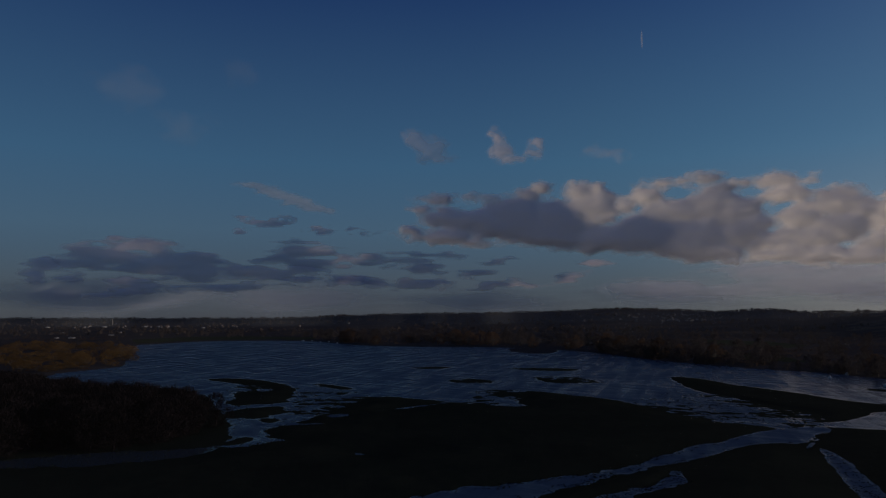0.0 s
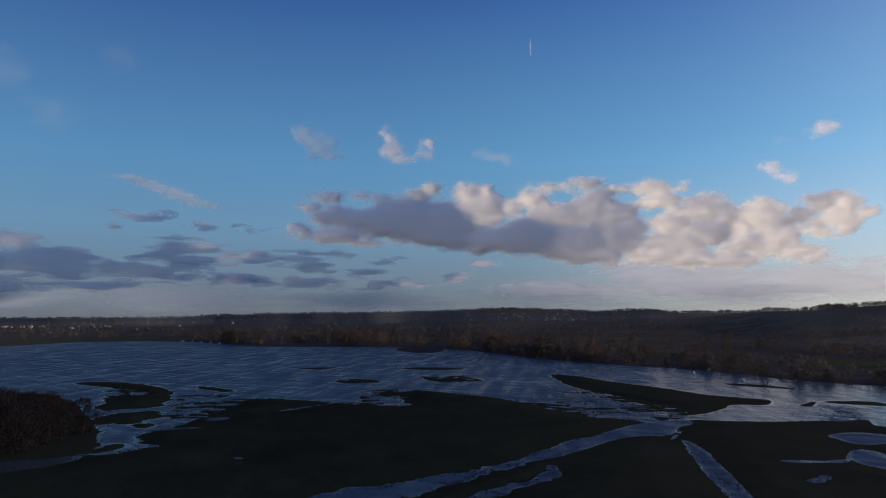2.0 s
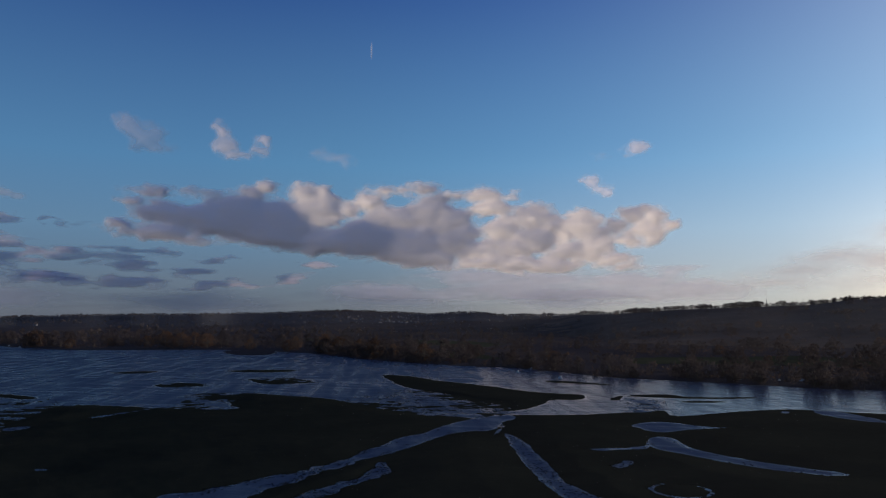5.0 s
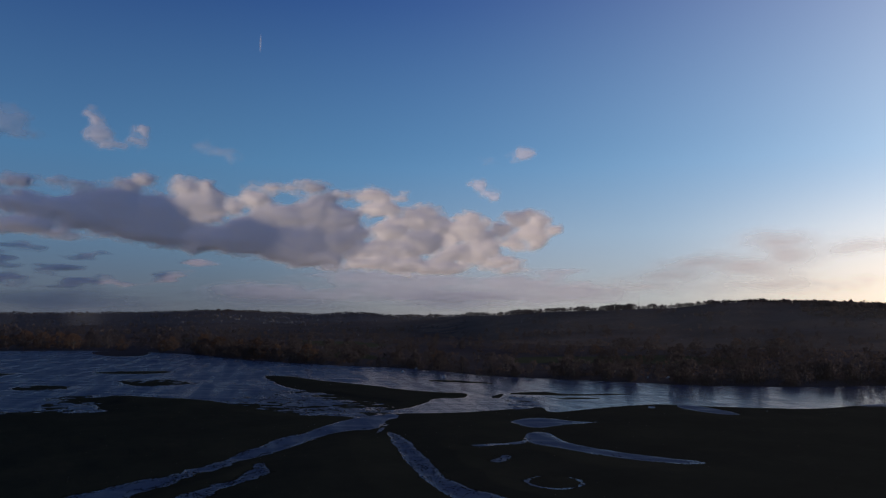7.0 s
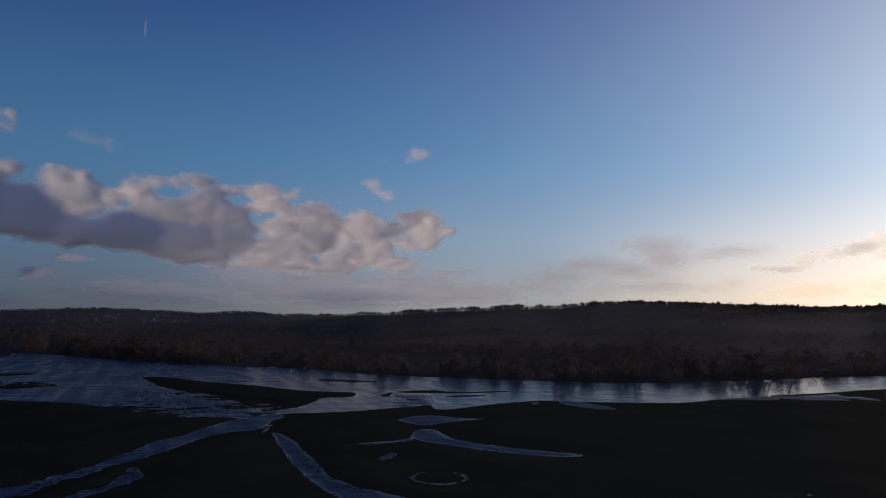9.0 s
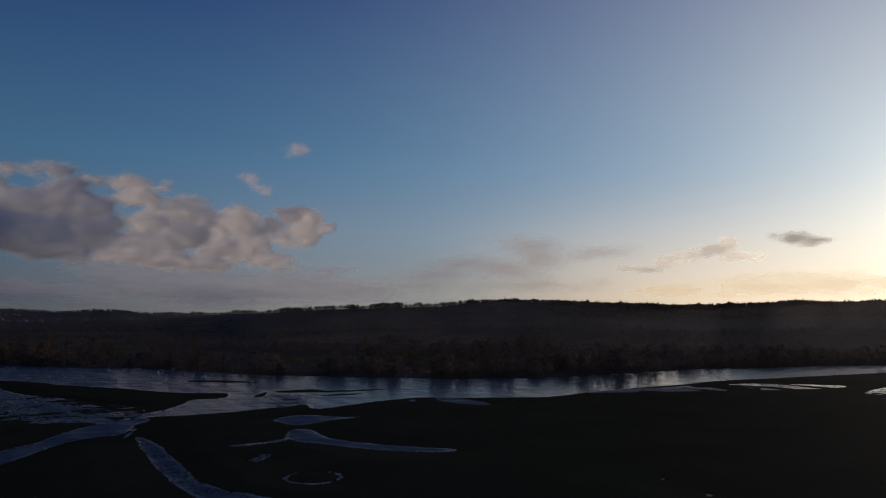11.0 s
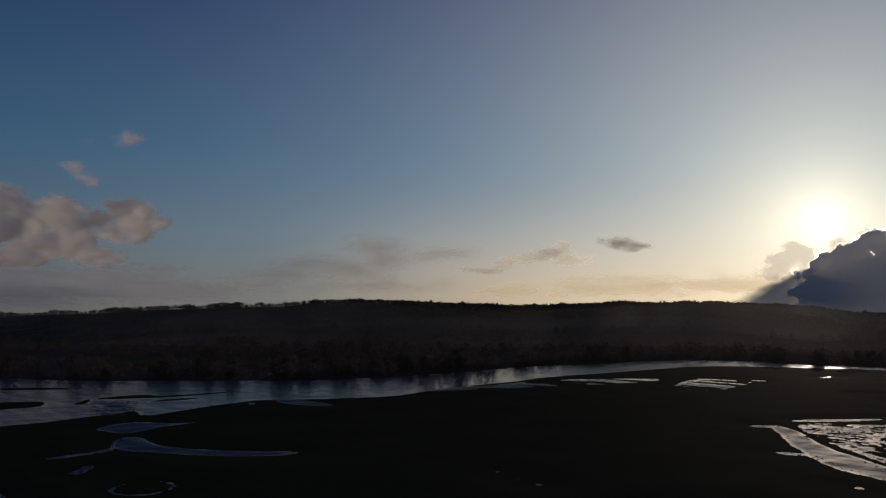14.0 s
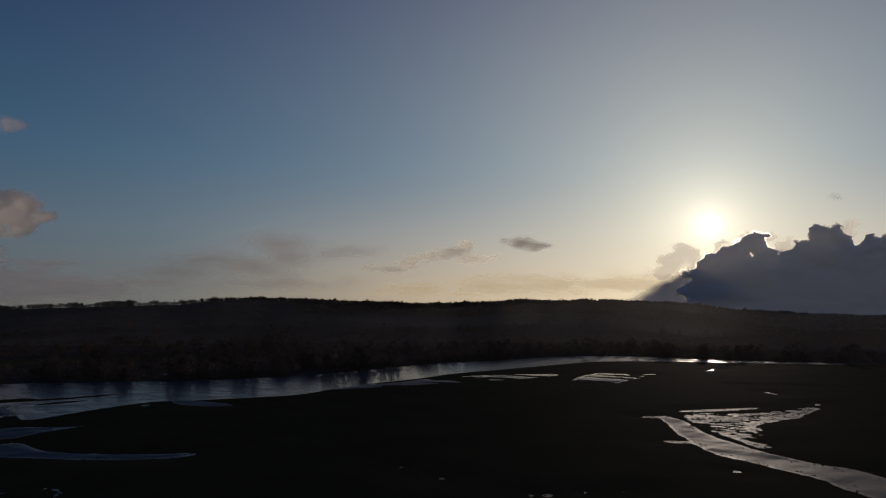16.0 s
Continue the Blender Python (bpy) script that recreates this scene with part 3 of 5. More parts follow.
# skyline of the hills: heading in degrees, angle above the eye, distance of the ridge
RIDGE = [(-60, 0.1, 4300), (-29, 0.1, 4300), (-20, 0.06, 4300), (-12, 0.08, 4300), (-8, 0.25, 4200), (-3, 0.38, 4200), (3.5, 0.43, 4100), (8, 0.51, 4000),
         (12.4, 0.7, 3900), (14.6, 0.74, 3900), (18, 0.6, 3800), (21, 0.47, 3600), (24.6, 0.62, 3500), (27, 0.4, 3300), (31, 0.4, 2800), (36, 0.6, 1900),
         (40.6, 0.94, 1750), (45, 1.06, 1700), (49.6, 1.2, 1700), (52, 1.53, 1700), (54, 1.62, 1700), (59, 1.52, 1700), (66, 1.26, 1750), (70, 1.15, 1750),
         (75, 1.31, 1700), (79.5, 1.38, 1700), (84, 1.33, 1800), (88, 1.08, 2000), (92, 0.58, 2400), (96, 0.3, 3000), (100, 0.1, 4000), (140, 0.1, 4300)]
RIDGE_T = np.array(RIDGE).T


def hills(az, r):
    el, dist = np.interp(az, RIDGE_T[0], RIDGE_T[1]), np.interp(az, RIDGE_T[0], RIDGE_T[2])
    top = 30 + dist * np.tan(np.radians(el)) - 8
    up = smooth(0.40, 1.0, r / dist) ** 1.15
    down = smooth(1.05, 1.9, r / dist)
    return top * up * (1 - 0.5 * down)


def ground_height(x, y, rough=True):
    x, y = np.asarray(x, dtype=float), np.asarray(y, dtype=float)
    r, az = np.hypot(x, y), np.degrees(np.arctan2(x, y))
    sd = edge_distance(x, y, FLOOD)
    for kind, poly in SHAPES:
        p = np.array(poly)
        near = (x > p[:, 0].min() - 30) & (x < p[:, 0].max() + 30) & (y > p[:, 1].min() - 30) & (y < p[:, 1].max() + 30)
        if near.any():
            d = edge_distance(x[near], y[near], poly)
            if kind == "island":
                sd[near] = np.maximum(sd[near], -d)
            else:
                sd[near] = np.minimum(sd[near], d - (0.2 if kind == "ditch" else 0.0))
    h = np.clip(sd * 0.042, -0.4, 0.45)
    wet = np.zeros_like(h)
    for poly in MOTTLED:
        wet = np.maximum(wet, smooth(-1.0, 5.0, -edge_distance(x, y, poly)))
    grain = np.where(r < 265, np.where(az > 60, 0.35, 0.6), 1.0)
    streaks = 0.11 * fbm(np.radians(az) * r / (13 * grain), r / (4 * grain), 5, 19) + 0.08 * fbm(np.radians(az) * r / 2.2, r / 1.5, 2, 23) - 0.008
    strips = 0.42 * fbm(np.radians(az) * r / 11, r / 12, 3, 27) + 0.045
    far_sunny = smooth(300, 350, r) * smooth(55, 60, az)
    streaks = streaks * (1 - far_sunny) + strips * far_sunny
    h = h * (1 - wet) + wet * (0.12 * h + streaks + 0.012)
    lake = smooth(24, 14, az)
    if rough:
        h = h + 0.04 * fbm(x / 14, y / 14, 3, 3) + (0.022 + 0.07 * lake) * fbm(x / 4.5, y / 4.5, 4, 7) + 0.014 * fbm(x / 1.3, y / 1.3, 2, 8)
    else:
        h = h + 0.045 * fbm(x / 14, y / 14, 3, 3)
    # the slopes beyond the flood
    land = smooth(10, 120, sd)
    h = h + land * (0.6 + 0.8 * (fbm(x / 180, y / 180, 3, 11) + 0.6)) * smooth(200, 500, r)
    return h + hills(az, r), sd


def build_ground():
    az = np.concatenate([np.arange(-180, -45, 5.0), np.arange(-45, -33, 1.0), np.arange(-33, 106, 0.165), np.arange(106, 118, 1.0), np.arange(120, 180, 5.0)])
    el = np.concatenate([np.array([89.9, 70, 50, 35, 25, 20, 17.0]), np.arange(15.5, 9, -0.1), np.arange(9, 3.0, -0.055), np.arange(3.0, 1.6, -0.045)])
    r = np.concatenate([30 / np.tan(np.radians(el)), np.geomspace(1095, 4950, 70)])
    A, R = np.meshgrid(np.radians(az), r)
    x, y = R * np.sin(A), R * np.cos(A)
    z, sd = ground_height(x.ravel(), y.ravel())
    z = z.reshape(x.shape)
    # the river bed and the flooded floor stay hidden below the water
    verts = np.stack([x.ravel(), y.ravel(), z.ravel()], 1)
    nr, na = x.shape
    i = np.arange(nr - 1)[:, None] * na
    j = np.arange(na)[None, :]
    k = (j + 1) % na
    quads = np.stack([i + j, i + na + j, i + na + k, i + k], -1).reshape(-1, 4)[:, ::-1]
    # shallow water over every cell that the ground leaves below the flood
    wet = (z < 0.02) & (R < 1300)
    cell = quads[wet.ravel()[quads].any(1)]
    used = np.unique(cell)
    remap = np.full(len(verts), -1)
    remap[used] = np.arange(len(used))
    flat = verts[used].copy()
    flat[:, 2] = 0
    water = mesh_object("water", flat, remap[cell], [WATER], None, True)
    # the lake and the pools take the wind, and their matt blue dims the mirrored sky; the river lies in the lee of its
    # bank
    wx, wy = flat[:, 0].astype(float), flat[:, 1].astype(float)
    flood = edge_distance(wx, wy, FLOOD)
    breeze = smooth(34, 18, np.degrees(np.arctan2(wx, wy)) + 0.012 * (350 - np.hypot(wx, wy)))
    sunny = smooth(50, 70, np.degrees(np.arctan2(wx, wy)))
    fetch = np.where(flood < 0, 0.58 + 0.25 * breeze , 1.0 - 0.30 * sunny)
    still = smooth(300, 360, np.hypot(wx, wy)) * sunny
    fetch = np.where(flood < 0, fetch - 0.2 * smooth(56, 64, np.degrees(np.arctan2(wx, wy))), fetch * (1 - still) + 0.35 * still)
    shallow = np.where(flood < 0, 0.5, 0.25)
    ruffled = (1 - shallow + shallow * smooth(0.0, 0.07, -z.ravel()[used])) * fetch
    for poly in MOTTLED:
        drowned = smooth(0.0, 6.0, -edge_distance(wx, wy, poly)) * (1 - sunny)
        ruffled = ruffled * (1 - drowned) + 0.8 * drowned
    # the pool in the lee of the thicket lies still and mirrors it
    ruffled = np.where((flood > 0) & (wx < -50) & (wy < 176), 0.12 * ruffled, ruffled)
    chop = water.data.attributes.new("chop", "FLOAT", "POINT")
    chop.data.foreach_set("value", (0.5 * np.where(flood < 0, smooth(66, 79, np.degrees(np.arctan2(wx, wy))), sunny - still)).astype(np.float32))
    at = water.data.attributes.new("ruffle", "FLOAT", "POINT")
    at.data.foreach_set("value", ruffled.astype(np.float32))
    tagged(water, "wind-rippled grey-blue flood water lying over the meadow", "flood water", kind="structure")
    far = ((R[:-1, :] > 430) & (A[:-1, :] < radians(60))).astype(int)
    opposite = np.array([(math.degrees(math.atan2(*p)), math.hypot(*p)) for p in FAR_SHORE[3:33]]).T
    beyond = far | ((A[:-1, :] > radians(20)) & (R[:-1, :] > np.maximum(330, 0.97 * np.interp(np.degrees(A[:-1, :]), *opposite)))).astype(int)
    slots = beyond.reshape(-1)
    # the far slope takes the ground colour lightened for haze
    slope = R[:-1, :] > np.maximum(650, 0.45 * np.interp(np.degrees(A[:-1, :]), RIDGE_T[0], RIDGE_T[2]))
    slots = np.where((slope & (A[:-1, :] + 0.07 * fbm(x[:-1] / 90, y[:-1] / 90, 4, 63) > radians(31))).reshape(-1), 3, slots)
    mx, my = x[:-1].ravel(), y[:-1].ravel()
    for poly in PASTURES:
        slots = np.where(edge_distance(mx, my, poly) + 6 * fbm(mx / 30, my / 30, 2, 61) < 0, 2, slots)
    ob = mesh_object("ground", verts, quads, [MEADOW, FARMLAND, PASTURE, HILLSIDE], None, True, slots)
    tagged(ob, "dark wet meadow and winter fields rising to wooded hills", "ground", kind="structure")
    return ob


ground = build_ground()


# ---- clouds: banks of mist far off, thicker where they bulge ----
def cloud_mesh(name, blobs, mat, seed, puffs=6, size=0.55, fray=0.3, grain=(1.3, 0.8), warp=0.28, rim=0.5, billow=0.35, relief=1.0, step=0.07, radius=4650, merge=9.0, stretch=1.4, blur=5, grow=0.0, slant=0.0, hub=None, parent=None):
    """Each blob (heading, height, half width, half height in degrees, depth that makes it sunlit or shaded) is heaped
    with round puffs, which bulge towards the eye.
    """
    rnd = np.random.default_rng(seed)
    lobes = []
    for ca, ce, ra, re, dp in blobs:
        lobes.append((ca, ce, ra, re, dp))
        for _ in range(puffs):
            t, q = rnd.uniform(0, 2 * math.pi), math.sqrt(rnd.uniform(0.1, 1.0))
            r = re * size * rnd.uniform(0.45, 1.0)
            lobes.append((ca + max(0.05, ra - r) * q * math.cos(t), ce + max(0.05, re - r * 0.7) * q * math.sin(t), r * stretch * rnd.uniform(0.8, 1.3), r, dp * rnd.uniform(0.75, 1.15)))
    b = np.array(lobes)
    a0, a1 = (b[:, 0] - b[:, 2]).min() - 1.0, (b[:, 0] + b[:, 2]).max() + 1.0
    e0, e1 = max(0.0, (b[:, 1] - b[:, 3]).min() - 0.6), (b[:, 1] + b[:, 3]).max() + 0.6
    az, el = np.meshgrid(np.arange(a0, a1, step), np.arange(e0, e1, 0.7 * step))
    ga, ge = grain
    fine = max(2, 1 + int(math.log2(max(1.0, min(ga, ge) / (2.2 * step)))))
    wa = az + warp * fbm(az / ga, el / ge, fine, seed + 40)
    we = el + 0.6 * warp * fbm(az / ga, el / ge, fine, seed + 50)
    acc, share, deep = np.full_like(az, 1e-9), np.full_like(az, 1e-9), np.zeros_like(az)
    for ca, ce, ra, re, dp in lobes:
        # how far inside the puff, in degrees
        q = np.clip(re * (1 - np.sqrt(((wa - ca) / ra) ** 2 + ((we - ce) / re) ** 2)), -2.0, 1.5)
        k = np.exp(4.5 * q)
        acc, share, deep = acc + np.exp(merge * q), share + k, deep + k * dp
    deep = deep / share
    heaps = np.abs(fbm(wa / (0.9 * ga), we / (0.9 * ge), fine, seed + 3))
    dens = np.log(acc) / merge + fray * fbm(az / ga, el / ge, fine, seed) + grow
    base = 60 * relief * np.tanh(dens / 0.9)

    def blurred(f, times):
        for _ in range(times):
            f[1:-1, 1:-1] = (f[1:-1, 1:-1] * 2 + f[:-2, 1:-1] + f[2:, 1:-1] + f[1:-1, :-2] + f[1:-1, 2:]) / 6

    blurred(base, 30)
    blurred(deep, blur)
    ripples = fbm(wa / (0.45 * ga), we / (0.45 * ge), max(1, fine - 1), seed + 5)
    deep = deep + 0.3 * billow * ripples * np.clip(1.5 - deep, 0.2, 1)
    deep = deep * (1 - (1 - smooth(-0.05, rim, dens)) * np.clip(1.3 - 0.8 * deep, 0.12, 1)) + billow * (0.25 - heaps) * smooth(0.0, 0.4, deep) * np.clip(1.45 - deep, 0.25, 1)
    A, E = np.radians(az), np.radians(el)
    ne, na = az.shape
    idx = np.arange(ne * na).reshape(ne, na)
    grid = np.stack([idx[:-1, :-1], idx[:-1, 1:], idx[1:, 1:], idx[1:, :-1]], -1).reshape(-1, 4)
    thick = dens + 0.10 * fbm(az / (0.6 * ga), el / (0.6 * ge), max(1, fine - 1), seed + 70)
    rr = (radius - base) * np.exp(slant * np.radians((az.mean() if hub is None else hub) - az))
    verts = np.stack([rr * np.sin(A) * np.cos(E), rr * np.cos(A) * np.cos(E), 30 + rr * np.sin(E)], -1).reshape(-1, 3)
    quads = grid[(thick > -0.01).ravel()[grid].any(1)]
    used = np.unique(quads)
    remap = np.full(ne * na, -1)
    remap[used] = np.arange(len(used))
    ob = mesh_object(name, verts[used], remap[quads], [mat], parent, True)
    for key, values in (("thickness", thick), ("depth", deep)):
        at = ob.data.attributes.new(key, "FLOAT", "POINT")
        at.data.foreach_set("value", values.ravel()[used].astype(np.float32))
    return ob


def build_cloud(label, blobs, mat, seed, **shape):
    return tagged(cloud_mesh("cloud", blobs, mat, seed, **shape), label, "cloud", "clouds in the evening sky")


def heaped_cloud(label):
    return tagged(new("cloud"), label, "cloud", "clouds in the evening sky")


# the long cumulus over the far shore
# last value of a blob: high for shaded bodies, low for sunlit tops
TAIL = [(-1.8, 8.73, 1.38, 0.44, 1), (1.1, 7.95, 3.3, 0.98, 1.3), (4.3, 7.61, 3.36, 1.53, 1.4), (0.3, 6.59, 3.49, 0.75, 1.1), (3.2, 6.02, 3.11, 0.45, 0.8), (-2.2, 7.05, 1.45, 0.4, 0.85), (2, 9.71, 2.67, 0.36, 1.2), (-0.6, 9.4, 0.87, 0.22, 1.1)]
BODY = [(6.5, 7.88, 3.4, 1.9, 1.5), (8.8, 7.45, 3.42, 2.17, 1.45), (5.6, 8.85, 1.54, 0.54, 1.3), (8, 10.38, 0.78, 0.49, 0.35), (7, 9.69, 1.46, 0.63, 1), (11.1, 9.82, 1.66, 0.91, 0.3), (12.5, 10.14, 1.01, 0.72, 0.18), (12, 8.73, 2.4, 1.36, 0.4), (12.2, 7.73, 1.75, 0.63, 0.6), (13.4, 6.23, 4.35, 1.27, 1.35), (16.6, 6.44, 4.33, 1.73, 1.45), (14.5, 8.73, 1.2, 0.72, 0.25), (16.2, 9.26, 1.29, 0.86, 0.2), (17.2, 10.24, 1.38, 0.5, 0.35), (17.6, 8.56, 1.01, 0.5, 0.35), (18.4, 5.06, 3.17, 0.81, 1.2)]
CREST = [(19.8, 5.95, 3.84, 1.9, 1.15), (19.4, 10.34, 1.64, 0.5, 0.4), (20.6, 10.4, 1, 0.45, 0.3), (18.4, 8.01, 2.83, 1.35, 0.75), (21.2, 8.54, 2.26, 1.44, 0.85), (22.5, 7.79, 2.06, 1.44, 0.9), (21.7, 9.65, 1.54, 0.58, 0.7), (23.4, 10, 1.21, 0.49, 0.35), (25.2, 9.94, 1.85, 0.71, 0.22), (27.1, 9.73, 1.22, 0.53, 0.22), (26.2, 8.93, 1.84, 0.89, 0.28), (22.9, 6.34, 2.76, 1.61, 1.05), (24.8, 5.32, 1.85, 0.89, 0.35), (23.9, 6.86, 1.15, 0.81, 0.85), (27, 7.31, 1.56, 1.33, 0.35), (27.8, 6.44, 1.29, 0.66, 0.32), (26.2, 6.04, 1.39, 0.54, 0.8), (21.1, 4.94, 2.78, 0.9, 0.85), (25.5, 4.59, 3.27, 0.89, 0.4)]
HEAP = [(29.5, 8.13, 1.95, 1.22, 0.6), (29.8, 8.86, 1.36, 0.56, 0.32), (29, 8.11, 1.15, 0.79, 0.95), (29.9, 6.37, 2.02, 1.31, 0.85), (31, 7.41, 1.12, 0.86, 0.9), (33.1, 7.53, 1.71, 1.37, 0.2), (33.3, 8.34, 1.02, 0.59, 0.18), (32, 6.64, 1.23, 0.94, 0.25), (32.1, 5.38, 2.25, 1.08, 0.5), (34.4, 5.55, 1.91, 1.06, 0.25), (35.6, 4.66, 1.76, 0.59, 0.28), (36.7, 4.12, 1.07, 0.29, 0.3), (28.3, 4.44, 3.19, 0.97, 0.45), (30.9, 4.21, 2.7, 0.78, 0.5), (28.1, 5.77, 2.13, 1.06, 0.6)]
HEAD = [(34.8, 6.98, 1.5, 0.59, 1.1), (36.1, 7.34, 1.17, 0.62, 1), (37.4, 7.97, 1.38, 0.83, 0.75), (38.9, 7.7, 1.05, 0.9, 0.18), (38, 6.85, 1.59, 0.91, 0.25), (37.5, 6.05, 0.99, 0.67, 0.28), (38.5, 6.1, 0.9, 0.7, 0.32), (38.7, 7.0, 1.3, 1.0, 0.25), (36.9, 6.3, 1.2, 0.8, 0.35), (39.9, 7.27, 0.73, 0.32, 0.22), (36.8, 8.13, 1, 0.62, 1.05), (38, 8.3, 0.83, 0.5, 0.8)]
build_cloud("long heaped cumulus, slate-mauve below with cream sunlit tops", TAIL + BODY + CREST + HEAP + HEAD, MIST, 1, grow=0.12, fray=0.36, billow=0.6, blur=8, step=0.06, radius=4250, slant=0.38, hub=18)
build_cloud("pale mauve shelf of cloud below the long cumulus", [(25.5, 3.39, 4.78, 0.71, 0.5), (30.6, 3, 5.38, 0.78, 0.6), (36.2, 2.88, 4.62, 0.75, 0.45), (27.2, 2.17, 6.83, 0.8, 0.8), (35.4, 2.06, 6.99, 0.76, 0.6), (41.4, 2.23, 4.24, 0.8, 0.45), (18.4, 2.25, 5.41, 0.63, 0.9), (40, 3.68, 1.82, 0.41, 0.35), (22.9, 4.1, 2.21, 0.36, 0.4)], MIST_SHELF, 49, puffs=5, stretch=3.0, grain=(2.6, 0.5), fray=0.3, relief=0.15, radius=4740, grow=0.3)
# bars and scraps over the lake
BAR = dict(puffs=5, stretch=2.8, grain=(1.9, 0.4), fray=0.34, warp=0.25, relief=0.5, rim=0.12, grow=0.06, billow=0.7, slant=0.78, hub=-14, radius=4000)
build_cloud("flat mauve-grey cloud bar with torn ends", [(-11.9, 5.28, 2.48, 0.7, 1.1), (-12.8, 4.83, 1.67, 0.74, 1.3), (-9.4, 5.12, 0.78, 0.33, 0.12), (-10.4, 4.46, 2.88, 0.42, 1.3), (-6.8, 4.52, 2.5, 0.39, 1.2), (-3.1, 4.7, 3.04, 0.44, 1.1), (-1.3, 4.16, 1.97, 0.53, 1), (0.3, 5.12, 1.4, 0.26, 1.2), (-6, 5.02, 2.86, 0.3, 0.9), (-11.6, 5.67, 1.89, 0.33, 0.7)], MIST_BAR, 13, **BAR)
build_cloud("broad slate-mauve cloud bar low over the lake", [(-26.8, 5.02, 1.12, 0.56, 0.8), (-24.6, 4.51, 3.46, 0.61, 1.2), (-26.7, 4.07, 2.17, 0.48, 1.4), (-22.1, 4.05, 4.36, 0.91, 1.4), (-19.2, 4.6, 1.9, 0.64, 1.3), (-20, 3.44, 3.71, 0.59, 1.2), (-15.8, 3.61, 3.71, 0.65, 1), (-23.1, 5.59, 2.62, 0.49, 1), (-21.9, 5.1, 0.99, 0.33, 0.15), (-23.9, 5.23, 0.74, 0.29, 0.3), (-14.2, 3.72, 0.58, 0.31, 0.15), (-12.6, 3.57, 2.99, 0.57, 1)], MIST_BAR, 14, **BAR)
build_cloud("torn grey scraps of cloud along the horizon", [(-29.5, 3.96, 0.53, 0.5, 1.2), (-27.8, 2.92, 1.23, 0.51, 1.1), (-28.6, 1.73, 1.07, 0.46, 0.3), (-29.7, 2.87, 0.59, 0.39, 1.1), (-24, 2.85, 1.76, 0.33, 0.5), (-22.6, 2.43, 1.72, 0.29, 1), (-11.3, 2.79, 3.44, 0.35, 1), (-7.8, 2.82, 2.65, 0.4, 1), (-17.6, 2.38, 3.22, 0.42, 1.2), (-25.5, 1.77, 3.21, 0.32, 1.1)], MIST_BAR, 15, **BAR)
build_cloud("grey streaks of cloud with a pink sunlit spot", [(-3, 3.04, 0.93, 0.39, 0.12), (-4.5, 2.71, 2.48, 0.39, 1), (-0.9, 2.84, 3, 0.4, 1.1), (-8, 3.09, 2.78, 0.42, 1.1), (3, 3.68, 1.15, 0.23, 1.2), (12.2, 4.27, 0.91, 0.32, 1.2), (10, 3.27, 0.82, 0.23, 1.2), (5.7, 2.58, 2.69, 0.22, 1.1), (3, 2.34, 3.08, 0.27, 1), (4.1, 4.37, 0.98, 0.18, 1.1)], MIST_BAR, 16, **BAR)
SMALL = dict(puffs=3, stretch=2.2, grain=(0.9, 0.3), fray=0.25, warp=0.2, relief=0.1, rim=0.03, step=0.05, grow=0.03, slant=0.6)
build_cloud("small dark slate cloud scrap", [(-14.7, 7.51, 0.73, 0.24, 1), (-13.5, 7.42, 1.1, 0.37, 1.2), (-12.6, 7.76, 0.6, 0.25, 1.1), (-16, 7.86, 0.35, 0.12, 1), (-15.9, 6.74, 0.35, 0.12, 1)], MIST_BAR, 6, **SMALL)
build_cloud("small dark slate cloud scrap", [(-10.1, 7.12, 0.7, 0.25, 1.1), (-9.4, 6.94, 0.94, 0.25, 1.2), (-7.7, 6.93, 0.64, 0.17, 1), (-4.8, 6.96, 0.5, 0.13, 1), (-6.1, 6.83, 0.82, 0.13, 1)], MIST_BAR, 7, **SMALL)
build_cloud("flat grey haze layer along the horizon", [(-26, 1.7, 9, 1.7, 1), (-12, 1.5, 9, 1.5, 1), (3, 1.3, 9, 1.2, 1), (18, 1.6, 9, 1.2, 0.9), (32, 1.6, 9, 1.2, 0.8)], MIST_HAZE, 44, puffs=4, stretch=5.0, grain=(4.0, 0.5), fray=0.2, relief=0.1, radius=4770, step=0.12)
# small sunlit puffs high up
PUFF = dict(puffs=5, stretch=1.3, grain=(0.9, 0.7), fray=0.3, warp=0.3, relief=0.9, step=0.05, grow=0.1, blur=6, slant=0.7)
build_cloud("small pinkish cloud puff shaped like a cup", [(4.5, 14.31, 0.59, 0.66, 0.12), (4.9, 13.22, 1, 0.71, 0.4), (5.9, 12.71, 1.36, 0.45, 0.6), (7.2, 13.1, 1.01, 0.54, 0.5), (7.8, 13.91, 0.69, 0.53, 0.2)], MIST_PUFF, 8, **PUFF)
build_cloud("faint pinkish cloud wisp fading to mauve", [(-2.5, 14.31, 0.78, 0.77, 0.35), (-1.8, 13.79, 1.04, 0.86, 0.5), (-0.8, 13.42, 1.31, 1.12, 0.9), (-0.1, 12.85, 1.76, 0.43, 1.2)], MIST_FAINT, 9, **PUFF)
build_cloud("faint pinkish cloud wisp", [(12.2, 13.16, 1.49, 0.41, 0.5), (13.4, 12.84, 0.92, 0.41, 0.4), (14.1, 12.35, 0.55, 0.35, 0.5)], MIST_FAINT, 10, **PUFF)
build_cloud("small pale cloud puff", [(37.6, 13.36, 0.85, 0.61, 0.3), (37.2, 13.07, 0.7, 0.33, 0.4), (38.2, 13.3, 0.53, 0.4, 0.35)], MIST_PUFF, 11, **PUFF)
build_cloud("tiny pale cloud wisp", [(34.9, 12.67, 0.72, 0.25, 0.45)], MIST_FAINT, 12, **PUFF)
